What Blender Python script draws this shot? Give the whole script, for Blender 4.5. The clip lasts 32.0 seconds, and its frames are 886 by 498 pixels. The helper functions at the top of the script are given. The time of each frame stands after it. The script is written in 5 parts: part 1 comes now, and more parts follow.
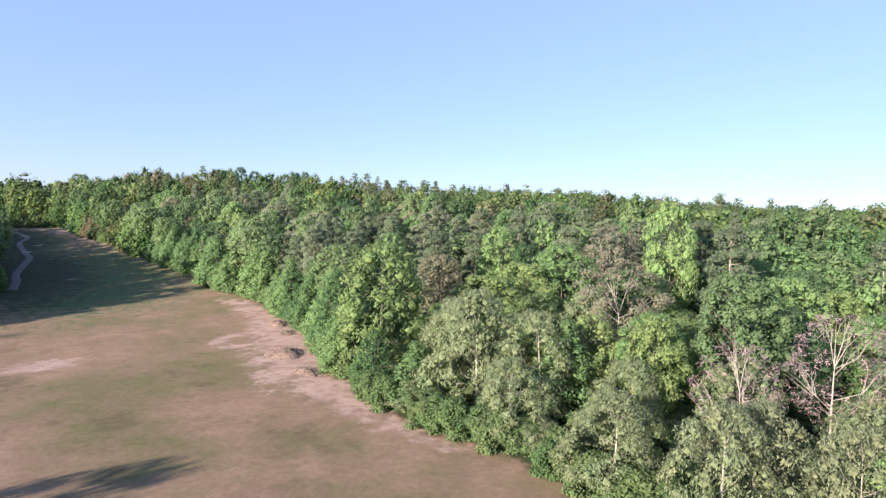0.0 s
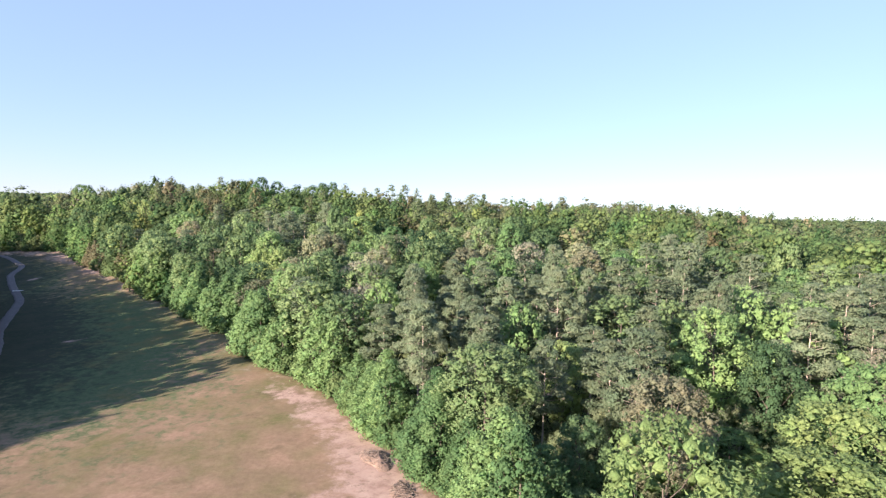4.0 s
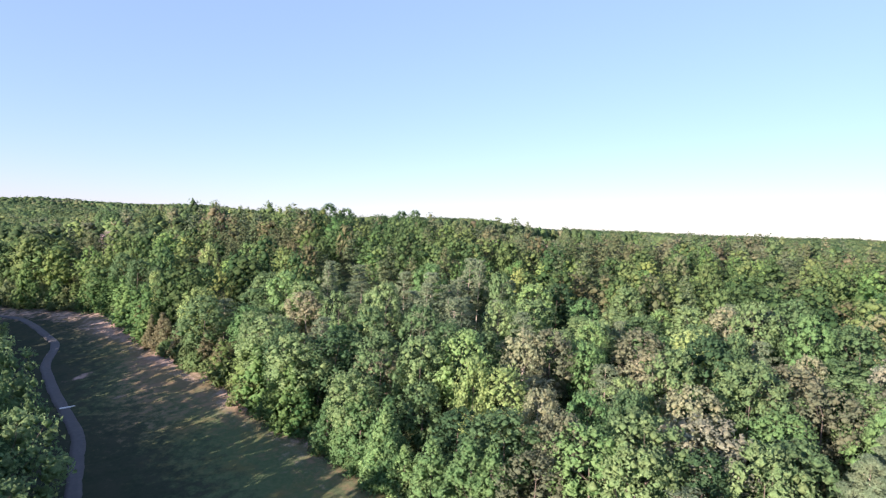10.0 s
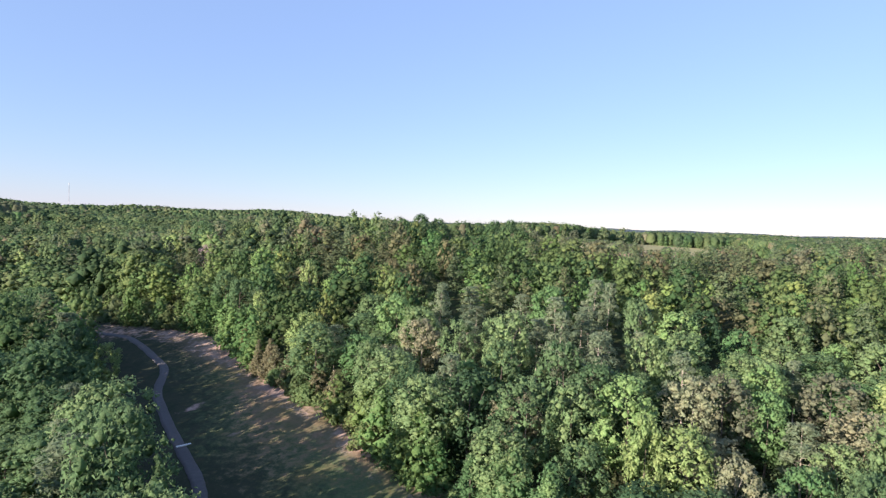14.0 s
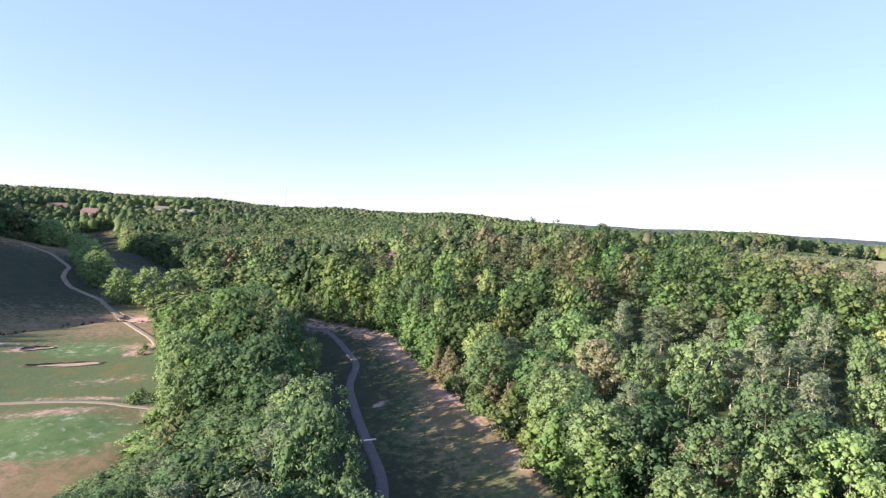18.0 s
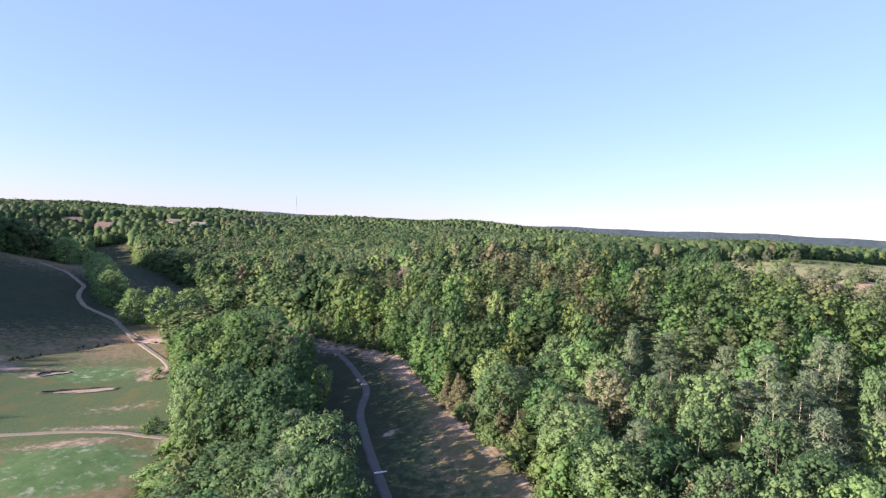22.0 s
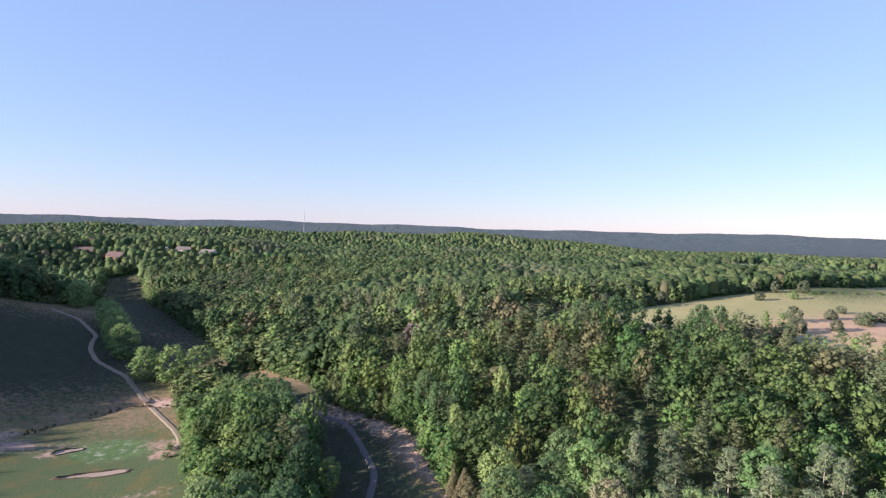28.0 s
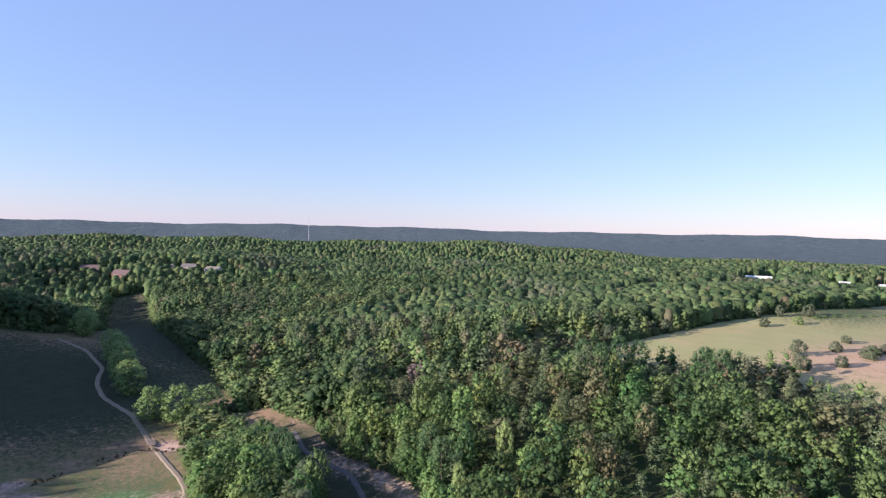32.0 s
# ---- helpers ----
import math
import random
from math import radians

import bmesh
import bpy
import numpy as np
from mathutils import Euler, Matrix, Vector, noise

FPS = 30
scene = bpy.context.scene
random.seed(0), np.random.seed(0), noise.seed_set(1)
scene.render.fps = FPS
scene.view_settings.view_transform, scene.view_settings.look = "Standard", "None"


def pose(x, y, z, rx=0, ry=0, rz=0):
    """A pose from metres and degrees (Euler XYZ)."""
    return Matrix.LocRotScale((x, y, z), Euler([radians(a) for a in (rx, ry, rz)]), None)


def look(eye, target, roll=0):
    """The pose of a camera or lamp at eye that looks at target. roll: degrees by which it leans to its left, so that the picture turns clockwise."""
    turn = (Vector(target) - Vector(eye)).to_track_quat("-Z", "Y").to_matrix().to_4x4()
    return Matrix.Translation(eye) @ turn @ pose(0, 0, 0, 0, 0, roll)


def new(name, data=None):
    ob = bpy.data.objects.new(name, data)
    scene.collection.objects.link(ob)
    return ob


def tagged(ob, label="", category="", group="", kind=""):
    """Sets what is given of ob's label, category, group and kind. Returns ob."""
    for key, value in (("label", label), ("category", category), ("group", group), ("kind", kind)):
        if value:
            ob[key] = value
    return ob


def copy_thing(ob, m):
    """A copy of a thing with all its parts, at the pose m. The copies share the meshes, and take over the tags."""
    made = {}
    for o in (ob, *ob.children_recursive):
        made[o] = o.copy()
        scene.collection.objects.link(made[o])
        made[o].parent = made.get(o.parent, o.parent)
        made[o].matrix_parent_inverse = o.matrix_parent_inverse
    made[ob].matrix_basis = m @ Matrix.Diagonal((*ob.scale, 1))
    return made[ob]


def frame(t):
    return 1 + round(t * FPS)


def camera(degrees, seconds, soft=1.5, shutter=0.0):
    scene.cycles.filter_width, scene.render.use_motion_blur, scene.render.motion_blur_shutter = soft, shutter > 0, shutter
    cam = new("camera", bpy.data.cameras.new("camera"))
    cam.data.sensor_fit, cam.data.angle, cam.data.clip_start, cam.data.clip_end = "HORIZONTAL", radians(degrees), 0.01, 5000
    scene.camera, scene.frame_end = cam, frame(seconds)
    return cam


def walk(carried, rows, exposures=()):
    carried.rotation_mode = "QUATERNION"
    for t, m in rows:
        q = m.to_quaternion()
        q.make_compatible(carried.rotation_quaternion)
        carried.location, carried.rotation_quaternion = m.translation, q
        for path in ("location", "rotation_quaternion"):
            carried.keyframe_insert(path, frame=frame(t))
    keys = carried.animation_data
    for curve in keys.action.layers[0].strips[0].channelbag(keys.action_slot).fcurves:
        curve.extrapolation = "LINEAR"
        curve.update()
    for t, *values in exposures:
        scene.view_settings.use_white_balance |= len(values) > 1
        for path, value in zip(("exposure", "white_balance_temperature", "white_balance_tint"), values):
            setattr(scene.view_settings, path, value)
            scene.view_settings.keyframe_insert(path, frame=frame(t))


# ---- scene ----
cam = camera(76.4, 32.0, soft=1.25)
METRES, EYE, TILT, LEAN, TURN = 220.0, 16.0, -1.5, -2.2, 0.0
ROWS = [
    (0.0, 0.0, 0.0, 0.0, -0.0, 0.0, 0.0),
    (0.5, -0.0133, 0.021, 0.0058, -0.08, -0.06, 0.02),
    (1.0, -0.0269, 0.043, 0.0124, -0.13, -0.07, -0.01),
    (1.5, -0.0405, 0.0658, 0.0195, -0.13, -0.1, 0.02),
    (2.0, -0.0547, 0.0891, 0.0268, -0.13, -0.13, 0.07),
    (2.5, -0.069, 0.1133, 0.0345, -0.07, -0.18, 0.1),
    (3.0, -0.0838, 0.137, 0.043, 0.12, -0.2, 0.06),
    (3.5, -0.0986, 0.1619, 0.0519, 0.28, -0.2, 0.05),
    (5.5, -0.1631, 0.2561, 0.0882, 1.06, -0.38, -0.16),
    (6.0, -0.1853, 0.279, 0.0967, 1.2, -0.41, -0.23),
    (6.5, -0.2092, 0.302, 0.1049, 1.2, -0.43, -0.33),
    (7.0, -0.2346, 0.3254, 0.1125, 0.92, -0.4, -0.45),
    (7.5, -0.2609, 0.3485, 0.1203, 0.52, -0.43, -0.45),
    (8.0, -0.2876, 0.3715, 0.128, 0.14, -0.4, -0.41),
    (8.5, -0.3149, 0.3942, 0.1357, -0.14, -0.44, -0.38),
    (9.0, -0.3422, 0.417, 0.1431, -0.38, -0.39, -0.44),
    (9.5, -0.3697, 0.4394, 0.1513, -0.53, -0.35, -0.53),
    (10.5, -0.4199, 0.4792, 0.1707, -1.72, -0.23, -0.16),
    (11.0, -0.4372, 0.4932, 0.1782, -2.4, -0.22, 0.18),
    (11.5, -0.4501, 0.5052, 0.1814, -2.66, -0.18, 0.5),
    (12.0, -0.4588, 0.5147, 0.182, -2.59, -0.21, 0.61),
    (12.5, -0.4629, 0.5214, 0.1815, -2.21, -0.19, 0.75),
    (13.0, -0.4641, 0.5243, 0.183, 0.73, -0.26, 0.42),
    (13.5, -0.4657, 0.5245, 0.1849, 3.65, -0.28, 0.06),
    (15.5, -0.4708, 0.5287, 0.1905, 11.9, -0.25, -0.99),
    (16.0, -0.4722, 0.5292, 0.1923, 16.43, -0.34, -1.54),
    (16.5, -0.4714, 0.5283, 0.1957, 21.84, -0.52, -2.18),
    (17.0, -0.4703, 0.5278, 0.1985, 23.33, -0.51, -2.21),
    (17.5, -0.4697, 0.5277, 0.199, 23.38, -0.41, -2.04),
    (18.0, -0.4697, 0.5274, 0.1998, 23.45, -0.32, -1.9),
    (18.5, -0.47, 0.527, 0.202, 23.59, -0.27, -1.85),
    (19.0, -0.47, 0.5267, 0.2045, 23.73, -0.21, -1.76),
    (19.5, -0.4699, 0.5265, 0.207, 23.82, -0.14, -1.73),
    (20.0, -0.4693, 0.5261, 0.2107, 23.96, -0.1, -1.65),
    (20.5, -0.4685, 0.526, 0.215, 24.1, -0.05, -1.54),
    (21.0, -0.4678, 0.5257, 0.2201, 24.25, -0.0, -1.43),
    (21.5, -0.467, 0.5251, 0.2247, 24.39, 0.02, -1.34),
    (22.0, -0.4667, 0.5247, 0.2301, 24.5, 0.06, -1.26),
    (22.5, -0.4658, 0.5244, 0.2371, 24.45, 0.11, -1.16),
    (23.0, -0.4658, 0.5236, 0.2451, 24.47, 0.13, -1.08),
    (23.5, -0.4651, 0.5233, 0.2537, 24.61, 0.16, -1.05),
    (24.0, -0.4641, 0.5227, 0.2636, 24.72, 0.18, -0.96),
    (24.5, -0.4634, 0.5225, 0.2736, 24.77, 0.2, -0.87),
    (27.5, -0.4596, 0.5186, 0.3405, 25.27, 0.25, -0.42),
    (28.0, -0.4594, 0.5191, 0.3517, 25.34, 0.26, -0.37),
    (28.5, -0.4583, 0.5187, 0.3633, 25.44, 0.27, -0.31),
    (29.0, -0.4575, 0.5191, 0.3745, 25.51, 0.29, -0.23),
    (29.5, -0.4571, 0.5184, 0.3863, 25.58, 0.29, -0.17),
    (30.0, -0.4571, 0.5176, 0.3979, 25.64, 0.28, -0.12),
    (30.5, -0.4555, 0.5182, 0.4093, 25.73, 0.27, -0.07),
    (31.0, -0.4554, 0.5178, 0.4209, 25.76, 0.24, -0.07),
    (31.5, -0.4552, 0.518, 0.4325, 25.8, 0.24, -0.09),
    (32.0, -0.4544, 0.5169, 0.4443, 25.82, 0.21, -0.06),
]
walk(cam, [(t, pose(0, 0, EYE, TILT, LEAN, TURN) @ pose(METRES * x, METRES * y, METRES * z, 90 + pitch, roll, yaw)) for t, x, y, z, yaw, pitch, roll in ROWS],
     exposures=[(0.0, 1.61, 6470, 18), (3.5, 1.75, 6680, 19), (6.0, 1.87, 6730, 21), (10.0, 1.66, 6520, 19.5), (13.0, 1.48, 6470, 17), (15.0, 1.52, 6430, 16.5), (16.0, 1.68, 6500, 17), (17.0, 1.86, 6750, 19), (20.0, 1.80, 6650, 19), (22.0, 1.66, 6500, 18), (25.0, 1.55, 6600, 19), (32.0, 1.38, 6250, 21)])

# ---- sky and sun: late afternoon, low sun in the west-south-west ----
SUN_FROM = Vector((-0.68, -0.73, 0.0)).normalized()
SUN_UP = 14.4
world = bpy.data.worlds.new("sky")
scene.world = world
world.use_nodes = True
wn, wl = world.node_tree.nodes, world.node_tree.links
sky = wn.new("ShaderNodeTexSky")
sky.sky_type = 'NISHITA'
sky.sun_disc = False
sky.sun_elevation = radians(SUN_UP)
sky.sun_rotation = math.atan2(SUN_FROM.x, SUN_FROM.y)
sky.air_density, sky.dust_density, sky.ozone_density = 1.2, 0.0, 3.0
air = wn.new("ShaderNodeMix")  # thin even haze over the whole dome
air.data_type, air.blend_type = 'RGBA', 'MIX'
air.inputs[0].default_value = 0.5
air.inputs[7].default_value = (2.2, 3.2, 5.8, 1)
wl.new(sky.outputs["Color"], air.inputs[6])
wl.new(air.outputs[2], wn["Background"].inputs["Color"])
wn["Background"].inputs["Strength"].default_value = 0.074
sun_data = bpy.data.lights.new("sun", 'SUN')
sun_data.energy, sun_data.angle, sun_data.color = 5.0, radians(0.55), (1.0, 0.90, 0.77)
sun = new("sun", sun_data)
toward = SUN_FROM * math.cos(radians(SUN_UP)) + Vector((0, 0, math.sin(radians(SUN_UP))))
sun.matrix_world = look(toward * 300, (0, 0, 0))
scene.view_settings.exposure = 0.0


# ---- materials ----
def nodes_of(name):
    m = bpy.data.materials.new(name)
    m.use_nodes = True
    n, l = m.node_tree.nodes, m.node_tree.links
    return m, n, l, n["Principled BSDF"]


def mix(n, l, fac, a, b, blend='MIX'):
    q = n.new("ShaderNodeMix")
    q.data_type, q.blend_type = 'RGBA', blend
    for slot, v in ((0, fac), (6, a), (7, b)):
        if isinstance(v, bpy.types.NodeSocket):
            l.new(v, q.inputs[slot])
        elif slot == 0:
            q.inputs[0].default_value = v
        else:
            q.inputs[slot].default_value = (*v, 1)
    return q.outputs[2]


def grain(n, l, scale, detail=4, rough=0.6, lo=0.35, hi=0.65, coord=None):
    t = n.new("ShaderNodeTexNoise")
    t.inputs["Scale"].default_value, t.inputs["Detail"].default_value, t.inputs["Roughness"].default_value = scale, detail, rough
    if coord is None:
        g = n.new("ShaderNodeNewGeometry")
        coord = g.outputs["Position"]
    l.new(coord, t.inputs["Vector"])
    r = n.new("ShaderNodeMapRange")
    r.inputs[1].default_value, r.inputs[2].default_value = lo, hi
    l.new(t.outputs["Fac"], r.inputs[0])
    return r.outputs[0]


def bumped(n, l, b, height, strength, distance):
    q = n.new("ShaderNodeBump")
    q.inputs["Strength"].default_value, q.inputs["Distance"].default_value = strength, distance
    l.new(height, q.inputs["Height"])
    l.new(q.outputs[0], b.inputs["Normal"])


def plain(name, a, b, scale, rough=0.8, bump=0.3, dist=0.02, metal=0.0):
    m, n, l, p = nodes_of(name)
    f = grain(n, l, scale)
    f2 = grain(n, l, scale * 0.13)
    c = mix(n, l, f, a, b)
    c = mix(n, l, f2, c, tuple(v * 0.75 for v in a))
    l.new(c, p.inputs["Base Color"])
    p.inputs["Roughness"].default_value, p.inputs["Metallic"].default_value = rough, metal
    bumped(n, l, p, f, bump, dist)
    return m


def foliage(name, a, b, tinted=False, glow=0.48):
    """Leaves: two greens by tree, colour mottled inside the crown for leaf grain and painted dark gaps, light let
    through the blade.
    """
    m, n, l, p = nodes_of(name)
    if tinted:
        t = n.new("ShaderNodeAttribute")
        t.attribute_name = "tint"
        base = t.outputs["Color"]
    else:
        o = n.new("ShaderNodeObjectInfo")
        base = mix(n, l, o.outputs["Random"], a, b)
    isl = n.new("ShaderNodeNewGeometry")
    per = n.new("ShaderNodeMapRange")
    per.inputs[3].default_value, per.inputs[4].default_value = 0.92, 1.08
    l.new(isl.outputs["Random Per Island"], per.inputs[0])
    mul = n.new("ShaderNodeVectorMath")
    mul.operation = 'SCALE'
    l.new(base, mul.inputs[0])
    l.new(per.outputs[0], mul.inputs["Scale"])
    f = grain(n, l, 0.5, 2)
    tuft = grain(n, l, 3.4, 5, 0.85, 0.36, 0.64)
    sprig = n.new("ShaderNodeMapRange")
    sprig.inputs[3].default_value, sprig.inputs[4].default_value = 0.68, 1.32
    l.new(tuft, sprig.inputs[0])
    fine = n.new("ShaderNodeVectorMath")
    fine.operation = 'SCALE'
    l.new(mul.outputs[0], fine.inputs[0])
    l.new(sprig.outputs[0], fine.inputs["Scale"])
    bulk = n.new("ShaderNodeAttribute")
    bulk.attribute_name = "lie"
    turn = n.new("ShaderNodeVectorTransform")
    turn.vector_type, turn.convert_from, turn.convert_to = 'NORMAL', 'OBJECT', 'WORLD'
    l.new(bulk.outputs["Vector"], turn.inputs[0])
    both = n.new("ShaderNodeMix")
    both.data_type = 'VECTOR'
    both.inputs[0].default_value = 0.52
    l.new(isl.outputs["Normal"], both.inputs[4])
    l.new(turn.outputs[0], both.inputs[5])
    unit = n.new("ShaderNodeVectorMath")
    unit.operation = 'NORMALIZE'
    l.new(both.outputs[1], unit.inputs[0])
    bumped(n, l, p, tuft, 0.5, 0.14)
    l.new(unit.outputs[0], p.inputs["Normal"].links[0].from_node.inputs["Normal"])
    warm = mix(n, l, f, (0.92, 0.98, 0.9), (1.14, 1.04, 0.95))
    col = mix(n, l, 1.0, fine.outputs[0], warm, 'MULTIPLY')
    l.new(col, p.inputs["Base Color"])
    p.inputs["Roughness"].default_value = 0.7
    p.inputs["Specular IOR Level"].default_value = 0.12
    tr = n.new("ShaderNodeBsdfTranslucent")
    l.new(col, tr.inputs["Color"])
    ms = n.new("ShaderNodeMixShader")
    ms.inputs[0].default_value = glow
    l.new(p.outputs[0], ms.inputs[1])
    l.new(tr.outputs[0], ms.inputs[2])
    l.new(ms.outputs[0], n["Material Output"].inputs["Surface"])
    return m


LEAF = {
    "broad": ((0.080, 0.148, 0.062), (0.136, 0.206, 0.082)),
    "bright": ((0.092, 0.190, 0.070), (0.148, 0.240, 0.084)),
    "full": ((0.124, 0.205, 0.070), (0.150, 0.225, 0.080)),
    "dark": ((0.046, 0.098, 0.043), (0.074, 0.132, 0.054)),
    "edge": ((0.072, 0.150, 0.058), (0.122, 0.208, 0.076)),
    "pine": ((0.104, 0.152, 0.082), (0.130, 0.176, 0.096)),
    "willow": ((0.186, 0.232, 0.120), (0.154, 0.208, 0.100)),
    "yellow": ((0.165, 0.250, 0.086), (0.195, 0.268, 0.098)),
    "olive": ((0.220, 0.232, 0.132), (0.180, 0.215, 0.115)),
    "bare": ((0.340, 0.265, 0.240), (0.380, 0.305, 0.275)),
    "rust": ((0.145, 0.140, 0.076), (0.125, 0.135, 0.070)),
    "brown": ((0.116, 0.142, 0.080), (0.146, 0.158, 0.090)),
    "cream": ((0.190, 0.204, 0.134), (0.170, 0.190, 0.122)),
    "thin": ((0.190, 0.198, 0.124), (0.170, 0.194, 0.112)),
    "cedar": ((0.078, 0.108, 0.062), (0.098, 0.124, 0.072)),
}
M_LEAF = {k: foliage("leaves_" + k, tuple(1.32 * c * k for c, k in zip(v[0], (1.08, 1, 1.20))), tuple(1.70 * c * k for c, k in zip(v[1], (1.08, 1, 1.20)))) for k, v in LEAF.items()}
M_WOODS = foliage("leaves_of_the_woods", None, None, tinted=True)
M_BARK = plain("bark", (0.16, 0.125, 0.10), (0.09, 0.07, 0.058), 6, 0.9, 0.6, 0.03)
M_PALEBARK = plain("pale_bark", (0.42, 0.37, 0.31), (0.27, 0.23, 0.19), 5, 0.85, 0.5, 0.03)
M_PINEBARK = plain("pine_bark", (0.46, 0.385, 0.32), (0.32, 0.255, 0.205), 5, 0.9, 0.6, 0.03)
M_PATH = plain("worn_path_paving", (0.108, 0.100, 0.100), (0.076, 0.071, 0.072), 1.4, 0.85, 0.25, 0.02)
M_DIRTPATH = plain("sandy_path_paving", (0.255, 0.205, 0.148), (0.190, 0.148, 0.104), 1.2, 0.9, 0.3, 0.02)
M_SAND = plain("bunker_sand", (0.37, 0.285, 0.225), (0.26, 0.195, 0.15), 1.5, 0.95, 0.3, 0.03)
M_TIMBER = plain("weathered_timber", (0.30, 0.23, 0.18), (0.19, 0.145, 0.115), 4, 0.85, 0.4, 0.01)
M_ROOF = plain("roof_shingles", (0.20, 0.17, 0.16), (0.13, 0.11, 0.105), 2.5, 0.9, 0.4, 0.02)
M_REDROOF = plain("reddish_roof_shingles", (0.17, 0.11, 0.10), (0.12, 0.08, 0.075), 2.5, 0.9, 0.4, 0.02)
M_WALL = plain("tan_siding", (0.62, 0.52, 0.40), (0.52, 0.43, 0.33), 1.0, 0.8, 0.15, 0.01)
M_WHITE = plain("white_paint", (0.80, 0.79, 0.76), (0.70, 0.69, 0.67), 0.9, 0.6, 0.1, 0.01)
M_BRICK = plain("red_brick_wall", (0.30, 0.15, 0.11), (0.22, 0.11, 0.085), 3, 0.9, 0.3, 0.01)
M_GLASS = plain("dark_window_glass", (0.05, 0.06, 0.07), (0.03, 0.035, 0.04), 1.0, 0.15, 0.02, 0.002)
M_STEEL = plain("galvanised_steel", (0.55, 0.55, 0.56), (0.45, 0.45, 0.46), 1.0, 0.5, 0.1, 0.01, 0.6)


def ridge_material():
    m, n, l, p = nodes_of("haze_painted_ridge")
    # the distance haze is painted into these blue-grey colours
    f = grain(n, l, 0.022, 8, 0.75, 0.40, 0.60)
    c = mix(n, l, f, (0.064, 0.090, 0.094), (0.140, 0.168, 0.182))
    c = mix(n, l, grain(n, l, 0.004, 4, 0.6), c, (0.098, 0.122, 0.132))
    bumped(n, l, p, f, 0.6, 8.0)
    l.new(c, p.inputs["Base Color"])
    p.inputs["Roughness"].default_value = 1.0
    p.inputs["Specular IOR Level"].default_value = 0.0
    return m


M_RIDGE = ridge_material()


def ground_material():
    """One sheet: leaf litter, tired turf, putting greens, hay field and bare sandy soil, told apart by the turf
    attribute, with shade painted into some turf.
    """
    m, n, l, p = nodes_of("ground_soil_and_turf")
    at = n.new("ShaderNodeAttribute")
    at.attribute_name = "turf"
    sep = n.new("ShaderNodeSeparateColor")
    l.new(at.outputs["Color"], sep.inputs[0])
    at2 = n.new("ShaderNodeAttribute")
    at2.attribute_name = "hay"
    sep2 = n.new("ShaderNodeSeparateColor")
    l.new(at2.outputs["Color"], sep2.inputs[0])
    # mask of the shade painted into the turf
    at3 = n.new("ShaderNodeAttribute")
    at3.attribute_name = "shade_mask"
    sep3 = n.new("ShaderNodeSeparateColor")
    l.new(at3.outputs["Color"], sep3.inputs[0])
    wide, mid, fine, wild = grain(n, l, 0.045, 4, 0.6, 0.42, 0.58), grain(n, l, 0.19, 5, 0.65, 0.38, 0.62), grain(n, l, 1.3, 6, 0.7), grain(n, l, 0.45, 6, 0.7)

    def sharp(mask, soft=0.25):
        add = n.new("ShaderNodeMath")
        add.operation = 'MULTIPLY_ADD'
        add.inputs[1].default_value, add.inputs[2].default_value = 0.9, -0.45
        l.new(wild, add.inputs[0])
        s = n.new("ShaderNodeMath")
        s.operation = 'MULTIPLY_ADD'
        s.inputs[1].default_value = soft * 2
        l.new(add.outputs[0], s.inputs[0])
        l.new(mask, s.inputs[2])
        r = n.new("ShaderNodeMapRange")
        r.interpolation_type = 'SMOOTHSTEP'
        r.inputs[1].default_value, r.inputs[2].default_value = 0.5 - soft, 0.5 + soft
        l.new(s.outputs[0], r.inputs[0])
        return r.outputs[0]

    litter = mix(n, l, fine, (0.040, 0.046, 0.022), (0.070, 0.070, 0.036))
    litter = mix(n, l, mid, litter, (0.036, 0.058, 0.022))
    tan = mix(n, l, fine, (0.226, 0.146, 0.096), (0.284, 0.192, 0.128))
    olive = mix(n, l, fine, (0.112, 0.108, 0.046), (0.150, 0.136, 0.062))
    turf = mix(n, l, wide, tan, olive)
    worn = n.new("ShaderNodeMath")
    worn.operation = 'MULTIPLY'
    worn.inputs[1].default_value = 0.7
    l.new(mid, worn.inputs[0])
    turf = mix(n, l, worn.outputs[0], turf, mix(n, l, fine, (0.166, 0.116, 0.074), (0.206, 0.144, 0.092)))
    turf = mix(n, l, grain(n, l, 0.11, 6, 0.7, 0.56, 0.72), turf, (0.105, 0.082, 0.048))
    green = mix(n, l, mid, (0.066, 0.118, 0.044), (0.100, 0.152, 0.064))
    green = mix(n, l, grain(n, l, 0.30, 5, 0.7, 0.53, 0.70), green, (0.280, 0.300, 0.220))
    soil = mix(n, l, mid, (0.350, 0.235, 0.186), (0.215, 0.136, 0.106))
    soil = mix(n, l, wild, soil, (0.390, 0.280, 0.222))
    soil = mix(n, l, grain(n, l, 0.7, 6, 0.75, 0.54, 0.70), soil, (0.165, 0.120, 0.082))
    hay = mix(n, l, wide, (0.375, 0.325, 0.160), (0.290, 0.280, 0.122))
    hay = mix(n, l, fine, hay, (0.325, 0.280, 0.142))
    hay = mix(n, l, grain(n, l, 0.03, 5, 0.7, 0.45, 0.7), hay, (0.300, 0.300, 0.135))
    stubble = mix(n, l, fine, (0.520, 0.355, 0.235), (0.400, 0.262, 0.165))
    stubble = mix(n, l, grain(n, l, 0.12, 6, 0.75, 0.52, 0.68), stubble, (0.270, 0.200, 0.110))
    # green turf colour, made darker and bluer to paint shaded stretches too
    lush_and_shade = mix(n, l, fine, (0.064, 0.096, 0.044), (0.096, 0.122, 0.058))
